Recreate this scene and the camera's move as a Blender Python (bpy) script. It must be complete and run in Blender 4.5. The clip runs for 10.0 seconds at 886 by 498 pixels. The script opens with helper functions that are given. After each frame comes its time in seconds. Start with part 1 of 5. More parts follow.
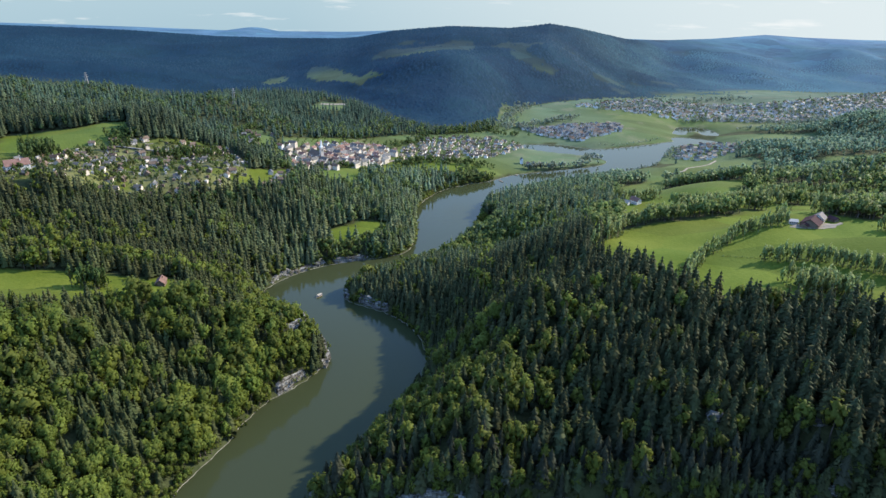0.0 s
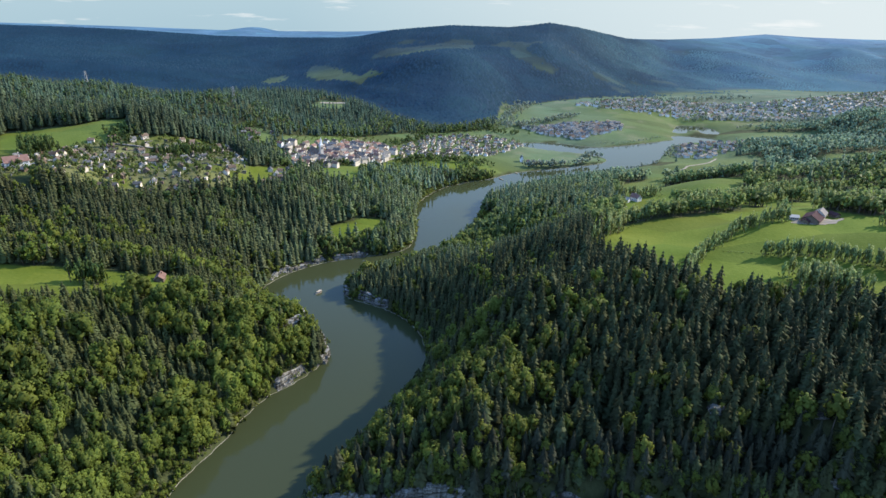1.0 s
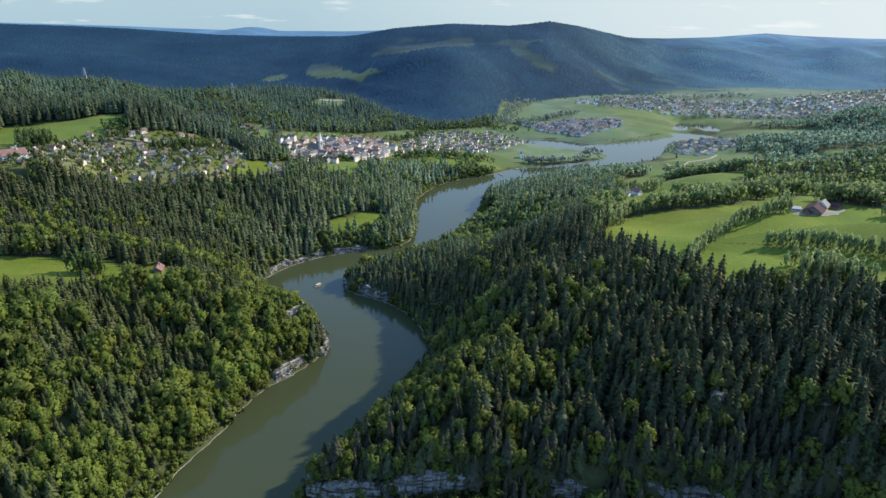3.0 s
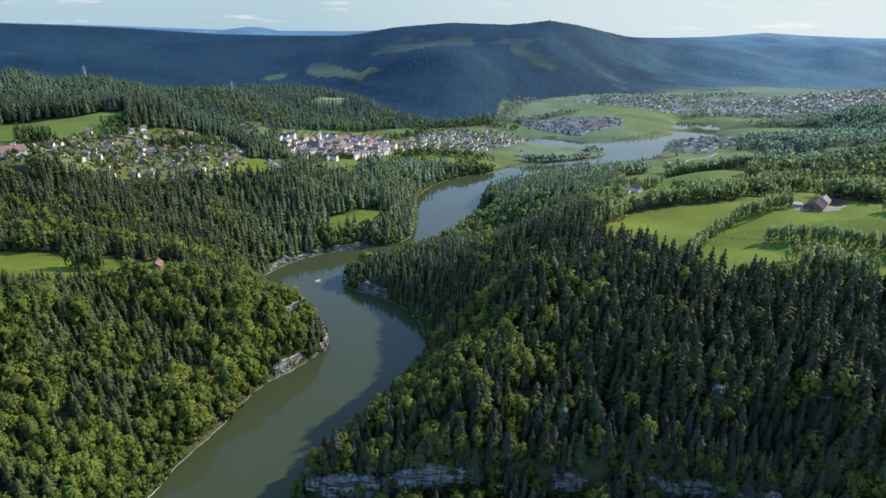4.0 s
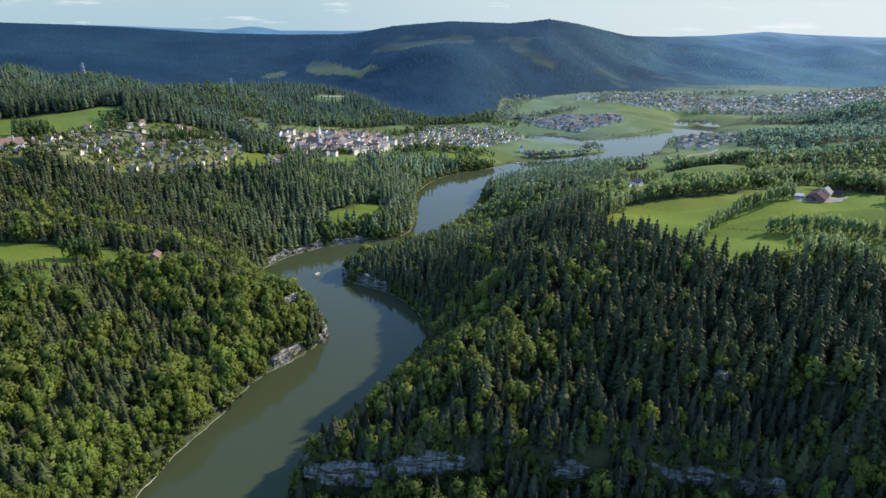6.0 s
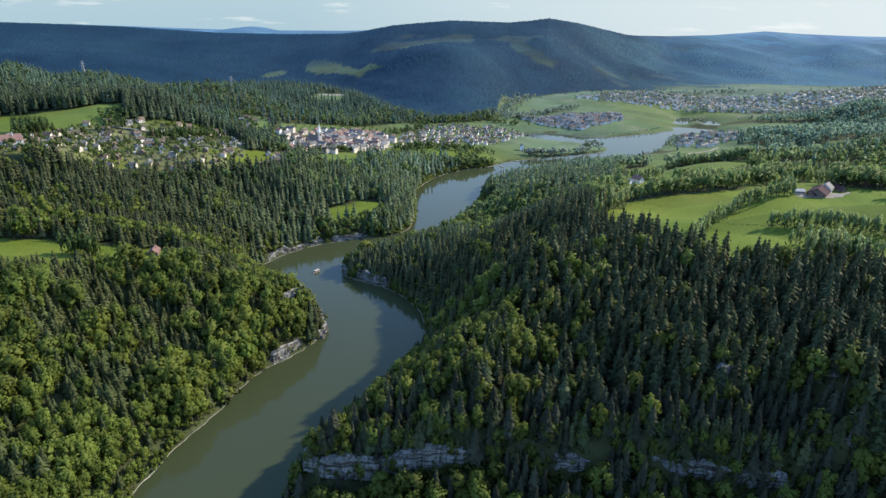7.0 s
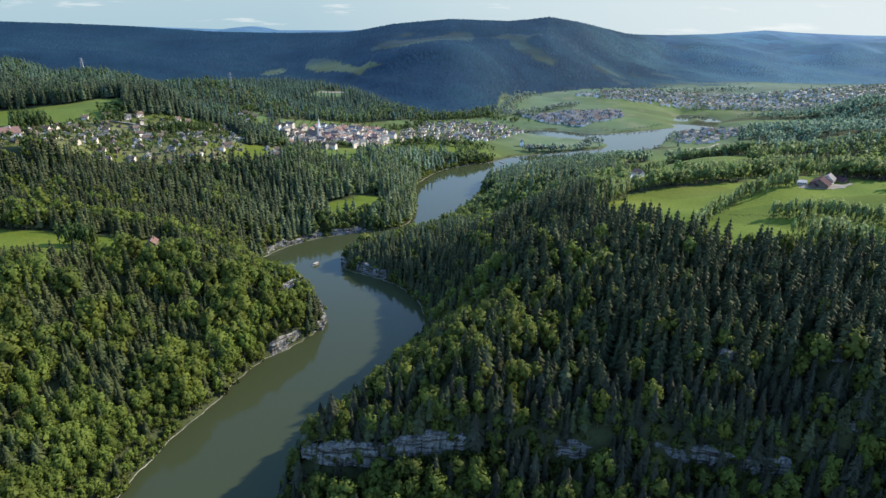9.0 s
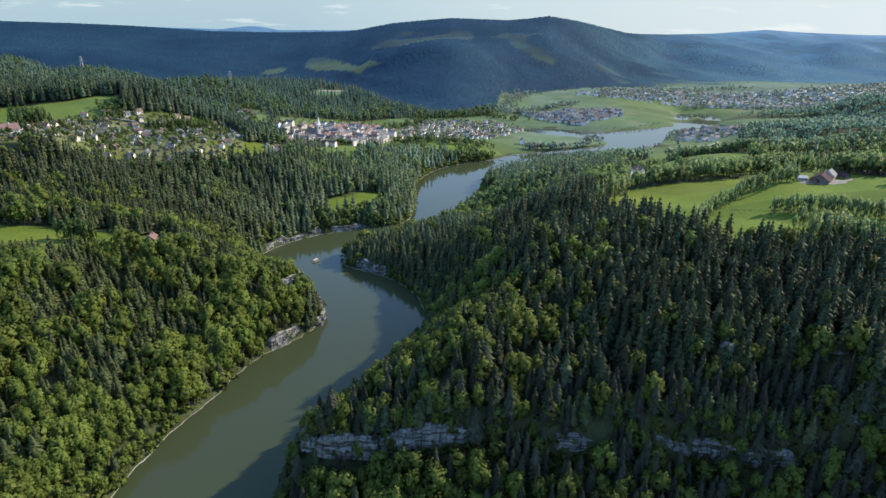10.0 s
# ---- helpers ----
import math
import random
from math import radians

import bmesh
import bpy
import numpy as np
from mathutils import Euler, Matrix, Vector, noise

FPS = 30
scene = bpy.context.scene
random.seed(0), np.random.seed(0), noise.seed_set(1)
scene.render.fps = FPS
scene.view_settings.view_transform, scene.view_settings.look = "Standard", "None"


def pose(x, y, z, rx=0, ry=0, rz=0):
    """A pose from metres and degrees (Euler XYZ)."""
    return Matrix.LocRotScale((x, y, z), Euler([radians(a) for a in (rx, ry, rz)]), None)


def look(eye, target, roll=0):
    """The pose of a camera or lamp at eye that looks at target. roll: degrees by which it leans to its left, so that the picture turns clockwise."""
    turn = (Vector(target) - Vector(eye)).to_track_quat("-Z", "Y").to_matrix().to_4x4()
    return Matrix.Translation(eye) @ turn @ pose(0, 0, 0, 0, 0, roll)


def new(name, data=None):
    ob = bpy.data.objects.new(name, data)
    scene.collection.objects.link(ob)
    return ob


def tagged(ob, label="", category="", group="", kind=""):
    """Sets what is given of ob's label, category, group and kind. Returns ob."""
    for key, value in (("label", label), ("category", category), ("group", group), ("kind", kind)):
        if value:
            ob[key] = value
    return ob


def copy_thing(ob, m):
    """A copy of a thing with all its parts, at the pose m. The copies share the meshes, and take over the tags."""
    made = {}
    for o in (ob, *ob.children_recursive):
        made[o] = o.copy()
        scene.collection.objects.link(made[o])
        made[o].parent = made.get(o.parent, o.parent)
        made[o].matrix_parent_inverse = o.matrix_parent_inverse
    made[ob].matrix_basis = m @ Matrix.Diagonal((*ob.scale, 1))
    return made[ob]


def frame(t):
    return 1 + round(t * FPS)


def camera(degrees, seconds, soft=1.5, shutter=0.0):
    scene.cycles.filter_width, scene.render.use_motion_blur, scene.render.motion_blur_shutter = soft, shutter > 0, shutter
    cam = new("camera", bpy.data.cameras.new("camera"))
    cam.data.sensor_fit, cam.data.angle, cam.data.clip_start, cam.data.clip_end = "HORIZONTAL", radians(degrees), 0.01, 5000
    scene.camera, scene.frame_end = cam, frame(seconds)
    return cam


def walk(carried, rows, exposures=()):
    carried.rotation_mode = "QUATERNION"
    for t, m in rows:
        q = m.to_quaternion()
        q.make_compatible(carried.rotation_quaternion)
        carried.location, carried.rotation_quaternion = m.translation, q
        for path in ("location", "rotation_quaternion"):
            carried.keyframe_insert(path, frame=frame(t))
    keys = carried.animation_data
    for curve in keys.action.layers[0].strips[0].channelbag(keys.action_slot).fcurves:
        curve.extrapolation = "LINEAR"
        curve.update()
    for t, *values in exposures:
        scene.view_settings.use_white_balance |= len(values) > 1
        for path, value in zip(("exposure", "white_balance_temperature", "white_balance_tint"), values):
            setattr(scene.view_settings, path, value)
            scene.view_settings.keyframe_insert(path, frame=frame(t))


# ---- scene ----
cam = camera(72.1, 10.0, soft=1.45)
# seconds, eye, yaw, pitch, lean: a straight, slow descent
PATH = [(t, (-0.75 + 0.165 * t, 0.2 - 0.055 * t, 316.6 - 4.935 * t), 0.945, -22.27 + 0.044 * t, 1.5 - 0.02 * t) for t in (0, 2, 4, 6, 8, 10)]


def aimed(eye, yaw, pitch, lean):
    ahead = Matrix.Rotation(radians(yaw), 3, "Z") @ Vector((0, math.cos(radians(pitch)), math.sin(radians(pitch))))
    return look(eye, Vector(eye) + 100 * ahead, lean)


EXPOSURE = 1.93
walk(cam, [(t, aimed(eye, yaw, pitch, lean)) for t, eye, yaw, pitch, lean in PATH], [(0, EXPOSURE, 6400, 10), (10, EXPOSURE, 6400, 10)])

# ---------------------------------------------------------------- light
SUN_HEIGHT, SUN_TURN = 33.0, 64.0  # degrees above the horizon, and clockwise from straight ahead (+y)
world = bpy.data.worlds.new("sky")
scene.world = world
world.use_nodes = True
wn, wl = world.node_tree.nodes, world.node_tree.links
sky = wn.new("ShaderNodeTexSky")
sky.sky_type, sky.sun_disc = "NISHITA", False
sky.sun_elevation, sky.sun_rotation = radians(SUN_HEIGHT), radians(SUN_TURN)
sky.air_density, sky.dust_density, sky.ozone_density, sky.altitude = 1.0, 0.1, 3.0, 900
coords = wn.new("ShaderNodeTexCoord")
stretch = wn.new("ShaderNodeMapping")
stretch.inputs["Scale"].default_value = (5.0, 5.0, 42.0)
wisps = wn.new("ShaderNodeTexNoise")
wisps.inputs["Scale"].default_value, wisps.inputs["Detail"].default_value, wisps.inputs["Roughness"].default_value = 1.6, 6.0, 0.6
thick = wn.new("ShaderNodeValToRGB")
thick.color_ramp.elements[0].position, thick.color_ramp.elements[1].position = 0.60, 0.80
cloudy = wn.new("ShaderNodeMixRGB")
cloudy.inputs["Color2"].default_value = (1.75, 1.76, 1.72, 1)
back = wn["Background"]
back.inputs["Strength"].default_value = 0.15
wl.new(coords.outputs["Generated"], stretch.inputs["Vector"])
wl.new(stretch.outputs["Vector"], wisps.inputs["Vector"])
wl.new(wisps.outputs["Fac"], thick.inputs["Fac"])
wl.new(thick.outputs["Color"], cloudy.inputs["Fac"])
clean = wn.new("ShaderNodeMixRGB")
clean.blend_type, clean.inputs["Fac"].default_value, clean.inputs["Color2"].default_value = "MULTIPLY", 1.0, (0.94, 1.02, 1.10, 1)
wl.new(sky.outputs["Color"], clean.inputs["Color1"])
# pale haze low over the horizon
level, low, hazy = wn.new("ShaderNodeSeparateXYZ"), wn.new("ShaderNodeMapRange"), wn.new("ShaderNodeMixRGB")
low.inputs["From Min"].default_value, low.inputs["From Max"].default_value = 0.42, 0.02
low.inputs["To Max"].default_value = 0.97
hazy.inputs["Color2"].default_value = (0.65, 0.94, 1.11, 1)
wl.new(coords.outputs["Generated"], level.inputs["Vector"])
wl.new(level.outputs["Z"], low.inputs["Value"])
wl.new(low.outputs["Result"], hazy.inputs["Fac"])
wl.new(clean.outputs["Color"], hazy.inputs["Color1"])
# the sky is whiter and brighter towards the sun
toward, near_sun, glow = wn.new("ShaderNodeVectorMath"), wn.new("ShaderNodeMapRange"), wn.new("ShaderNodeMixRGB")
toward.operation = "DOT_PRODUCT"
toward.inputs[1].default_value = (math.sin(radians(SUN_TURN)), math.cos(radians(SUN_TURN)), 0)
near_sun.inputs["From Min"].default_value, near_sun.inputs["From Max"].default_value = 0.20, 1.0
glow.inputs["Color2"].default_value = (1.42, 1.54, 1.54, 1)
wl.new(coords.outputs["Generated"], toward.inputs[0])
wl.new(toward.outputs["Value"], near_sun.inputs["Value"])
wl.new(near_sun.outputs["Result"], glow.inputs["Fac"])
wl.new(hazy.outputs["Color"], glow.inputs["Color1"])
wl.new(glow.outputs["Color"], cloudy.inputs["Color1"])
wl.new(cloudy.outputs["Color"], back.inputs["Color"])

sun = new("sun", bpy.data.lights.new("sun", "SUN"))
sun.data.energy, sun.data.angle, sun.data.color = 1.98, radians(0.9), (1.0, 0.93, 0.79)
away_x, away_y = math.sin(radians(SUN_TURN)) * math.cos(radians(SUN_HEIGHT)), math.cos(radians(SUN_TURN)) * math.cos(radians(SUN_HEIGHT))
sun.matrix_world = look((900, 900, 1500), (900 - away_x, 900 - away_y, 1500 - math.sin(radians(SUN_HEIGHT))))
# ---------------------------------------------------------------- materials
def surface(name, colors, size, rough=0.8, relief=0.0, fine=None, metal=0.0, leaf=0.0, tint=False, island=0.0, gloss=None):
    """A matt surface whose colour wanders between two tones in forms of size metres and in grain of fine metres."""
    m = bpy.data.materials.new(name)
    m.use_nodes = True
    n, k = m.node_tree.nodes, m.node_tree.links
    p = n["Principled BSDF"]
    p.inputs["Roughness"].default_value, p.inputs["Metallic"].default_value = rough, metal
    p.inputs["Specular IOR Level"].default_value = gloss if gloss is not None else 0.15 if rough > 0.55 else 0.5
    place = n.new("ShaderNodeNewGeometry")
    broad, grain, both = n.new("ShaderNodeTexNoise"), n.new("ShaderNodeTexNoise"), n.new("ShaderNodeMixRGB")
    broad.inputs["Scale"].default_value, broad.inputs["Detail"].default_value = 1.0 / size, 3.0
    grain.inputs["Scale"].default_value, grain.inputs["Detail"].default_value = 1.0 / (fine or size / 8), 4.0
    both.inputs["Fac"].default_value = 0.45
    ramp = n.new("ShaderNodeValToRGB")
    ramp.color_ramp.elements[0].position, ramp.color_ramp.elements[1].position = 0.34, 0.66
    ramp.color_ramp.elements[0].color, ramp.color_ramp.elements[1].color = (*colors[0], 1), (*colors[1], 1)
    k.new(place.outputs["Position"], broad.inputs["Vector"])
    k.new(place.outputs["Position"], grain.inputs["Vector"])
    k.new(broad.outputs["Fac"], both.inputs["Color1"])
    k.new(grain.outputs["Fac"], both.inputs["Color2"])
    k.new(both.outputs["Color"], ramp.inputs["Fac"])
    color = ramp.outputs["Color"]
    if tint:
        own, times = n.new("ShaderNodeAttribute"), n.new("ShaderNodeMixRGB")
        own.attribute_name, times.blend_type = "tint", "MULTIPLY"
        times.inputs["Fac"].default_value = 1.0
        k.new(color, times.inputs["Color1"])
        k.new(own.outputs["Color"], times.inputs["Color2"])
        color = times.outputs["Color"]
    if island:
        info, bright = n.new("ShaderNodeObjectInfo"), n.new("ShaderNodeHueSaturation")
        spread = n.new("ShaderNodeMapRange")
        spread.inputs["To Min"].default_value, spread.inputs["To Max"].default_value = 1 - island, 1 + island
        k.new(info.outputs["Random"], spread.inputs["Value"])
        k.new(spread.outputs["Result"], bright.inputs["Value"])
        k.new(color, bright.inputs["Color"])
        color = bright.outputs["Color"]
    k.new(color, p.inputs["Base Color"])
    if relief:
        bump = n.new("ShaderNodeBump")
        bump.inputs["Distance"].default_value, bump.inputs["Strength"].default_value = relief, 0.9
        k.new(grain.outputs["Fac"], bump.inputs["Height"])
        k.new(bump.outputs["Normal"], p.inputs["Normal"])
    if leaf:
        thin, mix = n.new("ShaderNodeBsdfTranslucent"), n.new("ShaderNodeMixShader")
        mix.inputs["Fac"].default_value = leaf
        k.new(color, thin.inputs["Color"])
        k.new(p.outputs["BSDF"], mix.inputs[1])
        k.new(thin.outputs["BSDF"], mix.inputs[2])
        k.new(mix.outputs["Shader"], n["Material Output"].inputs["Surface"])
    return m


GREEN_NEEDLES, GREEN_LEAVES = ((0.036, 0.044, 0.020), (0.066, 0.078, 0.034)), ((0.096, 0.128, 0.022), (0.162, 0.198, 0.038))
NEEDLES = surface("spruce_needles", GREEN_NEEDLES, 14, 0.6, fine=1.2, leaf=0.15, tint=True, gloss=0.07)
LEAVES = surface("broad_leaves", GREEN_LEAVES, 16, 0.6, fine=1.0, leaf=0.54, tint=True, gloss=0.16)
# sunlit-bank copies brightened, shaded-slope copies darkened: the light is in the colour
NEEDLES_LIT = surface("spruce_needles_lit", tuple((1.2 * r, 1.2 * g, 1.05 * b) for r, g, b in GREEN_NEEDLES), 14, 0.6, fine=1.2, leaf=0.15, island=0.3, gloss=0.07)
LEAVES_LIT = surface("broad_leaves_lit", tuple(tuple(1.14 * c for c in tone) for tone in GREEN_LEAVES), 16, 0.6, fine=1.0, leaf=0.54, island=0.3, gloss=0.16)
NEEDLES_SHADED = surface("spruce_needles_shaded", tuple((0.72 * r, 0.66 * g, 0.95 * b) for r, g, b in GREEN_NEEDLES), 14, 0.6, fine=1.2, leaf=0.15, island=0.35, gloss=0.07)
LEAVES_SHADED = surface("broad_leaves_shaded", tuple(tuple(0.86 * c for c in tone) for tone in GREEN_LEAVES), 16, 0.6, fine=1.0, leaf=0.54, island=0.4, gloss=0.16)
BARK = surface("bark", ((0.06, 0.045, 0.035), (0.13, 0.11, 0.09)), 3, 0.9)
# the blue base colour stands in for haze over the far forest
FAR_WOOD = surface("mountain_spruce_hazed", ((0.0075, 0.026, 0.046), (0.0125, 0.039, 0.064)), 420, 0.8, fine=60, tint=True, gloss=0.08)
ROCK = surface("limestone", ((0.115, 0.108, 0.096), (0.33, 0.315, 0.285)), 6, 0.9, relief=0.4, fine=1.1)


# darker copy of the limestone: the rock band's shade is in the colour
SHADED_ROCK = surface("shaded_limestone", ((0.06, 0.062, 0.05), (0.25, 0.24, 0.215)), 5, 0.9, relief=0.4, fine=1.1)


def weathered(m):
    """Dark bedding lines and rain streaks over a rock material."""
    n, k = m.node_tree.nodes, m.node_tree.links
    p = n["Principled BSDF"]
    color = p.inputs["Base Color"].links[0].from_socket
    place = n.new("ShaderNodeNewGeometry")
    for scale, low, high in (((0.07, 0.07, 0.85), 0.40, 0.52), ((0.55, 0.55, 0.07), 0.34, 0.50)):
        turn, mark, ramp, mix = (n.new(t) for t in ("ShaderNodeMapping", "ShaderNodeTexNoise", "ShaderNodeValToRGB", "ShaderNodeMixRGB"))
        turn.inputs["Scale"].default_value = scale
        mark.inputs["Scale"].default_value, mark.inputs["Detail"].default_value = 1.0, 3.0
        ramp.color_ramp.elements[0].position, ramp.color_ramp.elements[1].position = low, high
        ramp.color_ramp.elements[0].color = (0.30, 0.28, 0.25, 1)
        mix.blend_type, mix.inputs["Fac"].default_value = "MULTIPLY", 1.0
        k.new(place.outputs["Position"], turn.inputs["Vector"])
        k.new(turn.outputs["Vector"], mark.inputs["Vector"])
        k.new(mark.outputs["Fac"], ramp.inputs["Fac"])
        k.new(color, mix.inputs["Color1"])
        k.new(ramp.outputs["Color"], mix.inputs["Color2"])
        color = mix.outputs["Color"]
    k.new(color, p.inputs["Base Color"])


weathered(ROCK)
weathered(SHADED_ROCK)
PLASTER = surface("plaster_cream", ((0.50, 0.43, 0.36), (0.65, 0.57, 0.48)), 6, 0.85, island=0.18)
PLASTER_WHITE = surface("plaster_white", ((0.60, 0.58, 0.55), (0.76, 0.74, 0.71)), 6, 0.85, island=0.12)
TILE_RED = surface("roof_tiles_red", ((0.15, 0.082, 0.064), (0.23, 0.135, 0.108)), 5, 0.8, fine=0.5, island=0.25)
TILE_BROWN = surface("roof_tiles_brown", ((0.085, 0.058, 0.043), (0.165, 0.120, 0.090)), 5, 0.8, fine=0.5, island=0.3)
SLATE = surface("roof_slate_grey", ((0.085, 0.080, 0.074), (0.165, 0.155, 0.143)), 5, 0.6, fine=0.5, island=0.3)
ROOF_BEIGE = surface("roof_sheet_beige", ((0.155, 0.135, 0.12), (0.235, 0.205, 0.185)), 5, 0.7, fine=0.7, gloss=0.05)
ROOF_MAROON = surface("roof_tiles_maroon", ((0.042, 0.021, 0.023), (0.078, 0.040, 0.042)), 4, 0.8, fine=0.5, gloss=0.05)
SHEET = surface("roof_sheet_light", ((0.29, 0.26, 0.23), (0.43, 0.40, 0.36)), 5, 0.7, fine=0.7)
TIMBER = surface("weathered_timber", ((0.10, 0.07, 0.05), (0.20, 0.15, 0.11)), 3, 0.85)
GRAVEL = surface("gravel", ((0.19, 0.157, 0.117), (0.31, 0.26, 0.20)), 8, 0.95, fine=0.8)
ASPHALT = surface("asphalt", ((0.16, 0.155, 0.15), (0.24, 0.235, 0.23)), 10, 0.9)
PAINT_WHITE = surface("boat_paint", ((0.36, 0.28, 0.18), (0.48, 0.39, 0.27)), 2, 0.5)
PAINT_BLUE = surface("boat_paint_blue", ((0.05, 0.09, 0.20), (0.08, 0.13, 0.27)), 2, 0.4)
DARK_GLASS = surface("window_dark", ((0.02, 0.025, 0.03), (0.04, 0.045, 0.05)), 2, 0.15)


def ground_material():
    """Grass, woodland floor and bare soil by the masks of the ground sheet, with a stony line along the water."""
    m = bpy.data.materials.new("ground")
    m.use_nodes = True
    n, k = m.node_tree.nodes, m.node_tree.links
    p = n["Principled BSDF"]
    p.inputs["Roughness"].default_value, p.inputs["Specular IOR Level"].default_value = 0.95, 0.1
    place, mask, parts = n.new("ShaderNodeNewGeometry"), n.new("ShaderNodeAttribute"), n.new("ShaderNodeSeparateColor")
    mask.attribute_name = "cover"
    k.new(mask.outputs["Color"], parts.inputs["Color"])

    def tones(a, b, size, fine):
        big, small, mix, ramp = n.new("ShaderNodeTexNoise"), n.new("ShaderNodeTexNoise"), n.new("ShaderNodeMixRGB"), n.new("ShaderNodeValToRGB")
        big.inputs["Scale"].default_value, small.inputs["Scale"].default_value = 1 / size, 1 / fine
        big.inputs["Detail"].default_value = small.inputs["Detail"].default_value = 4.0
        mix.inputs["Fac"].default_value = 0.4
        for t in (big, small):
            k.new(place.outputs["Position"], t.inputs["Vector"])
        k.new(big.outputs["Fac"], mix.inputs["Color1"])
        k.new(small.outputs["Fac"], mix.inputs["Color2"])
        k.new(mix.outputs["Color"], ramp.inputs["Fac"])
        ramp.color_ramp.elements[0].position, ramp.color_ramp.elements[1].position = 0.36, 0.64
        ramp.color_ramp.elements[0].color, ramp.color_ramp.elements[1].color = (*a, 1), (*b, 1)
        return ramp.outputs["Color"]

    def over(below, above, amount):
        mix = n.new("ShaderNodeMixRGB")
        k.new(amount, mix.inputs["Fac"])
        k.new(below, mix.inputs["Color1"])
        k.new(above, mix.inputs["Color2"])
        return mix.outputs["Color"]

    floor = tones((0.032, 0.039, 0.015), (0.060, 0.066, 0.027), 20, 2.5)
    grass = tones((0.070, 0.100, 0.010), (0.104, 0.131, 0.018), 60, 4)
    # far grass turned towards blue: haze put into the colour
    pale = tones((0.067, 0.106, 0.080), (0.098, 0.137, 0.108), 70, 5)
    bare = tones((0.16, 0.13, 0.085), (0.28, 0.235, 0.165), 12, 2)
    # mountain wood, tinted blue for haze and paler where haze thickens towards the open valley
    open_side, east = n.new("ShaderNodeSeparateXYZ"), n.new("ShaderNodeMapRange")
    k.new(place.outputs["Position"], open_side.inputs["Vector"])
    k.new(open_side.outputs["X"], east.inputs["Value"])
    east.inputs["From Min"].default_value, east.inputs["From Max"].default_value = 600, 1500
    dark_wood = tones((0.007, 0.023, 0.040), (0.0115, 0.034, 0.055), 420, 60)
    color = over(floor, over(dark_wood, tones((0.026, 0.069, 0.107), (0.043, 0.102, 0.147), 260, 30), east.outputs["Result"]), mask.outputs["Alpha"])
    # heights far behind the wooded crest, painted pale blue for haze
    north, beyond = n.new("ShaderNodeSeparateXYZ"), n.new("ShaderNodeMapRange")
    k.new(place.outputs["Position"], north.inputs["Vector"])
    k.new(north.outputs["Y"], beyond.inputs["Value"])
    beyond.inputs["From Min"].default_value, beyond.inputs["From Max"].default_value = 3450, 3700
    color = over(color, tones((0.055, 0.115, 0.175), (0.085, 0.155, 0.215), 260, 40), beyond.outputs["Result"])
    color = over(color, grass, parts.outputs["Red"])
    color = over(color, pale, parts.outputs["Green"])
    # every parcel of grassland has its own shade of green
    stretch, parcel, shade, level_of = (n.new(t) for t in ("ShaderNodeMapping", "ShaderNodeTexVoronoi", "ShaderNodeHueSaturation", "ShaderNodeSeparateColor"))
    stretch.inputs["Scale"].default_value, stretch.inputs["Rotation"].default_value = (1 / 130, 1 / 70, 0.0), (0, 0, 0.5)
    parcel.inputs["Scale"].default_value = 1.0
    tone, warm = n.new("ShaderNodeMapRange"), n.new("ShaderNodeMapRange")
    tone.inputs["To Min"].default_value, tone.inputs["To Max"].default_value = 0.80, 1.14
    warm.inputs["To Min"].default_value, warm.inputs["To Max"].default_value = 0.485, 0.508
    k.new(place.outputs["Position"], stretch.inputs["Vector"])
    k.new(stretch.outputs["Vector"], parcel.inputs["Vector"])
    k.new(parcel.outputs["Color"], level_of.inputs["Color"])
    k.new(level_of.outputs["Red"], tone.inputs["Value"])
    k.new(level_of.outputs["Green"], warm.inputs["Value"])
    k.new(tone.outputs["Result"], shade.inputs["Value"])
    k.new(warm.outputs["Result"], shade.inputs["Hue"])
    k.new(color, shade.inputs["Color"])
    color = over(shade.outputs["Color"], bare, parts.outputs["Blue"])
    level, shore = n.new("ShaderNodeSeparateXYZ"), n.new("ShaderNodeMapRange")
    k.new(place.outputs["Position"], level.inputs["Vector"])
    k.new(level.outputs["Z"], shore.inputs["Value"])
    shore.inputs["From Min"].default_value, shore.inputs["From Max"].default_value = 0.34, 0.18
    k.new(over(color, tones((0.11, 0.10, 0.075), (0.33, 0.30, 0.24), 15, 1.5), shore.outputs["Result"]), p.inputs["Base Color"])
    bump = n.new("ShaderNodeBump")
    grain = n.new("ShaderNodeTexNoise")
    grain.inputs["Scale"].default_value, grain.inputs["Detail"].default_value = 0.35, 5.0
    bump.inputs["Distance"].default_value = 0.5
    k.new(place.outputs["Position"], grain.inputs["Vector"])
    k.new(grain.outputs["Fac"], bump.inputs["Height"])
    k.new(bump.outputs["Normal"], p.inputs["Normal"])
    return m


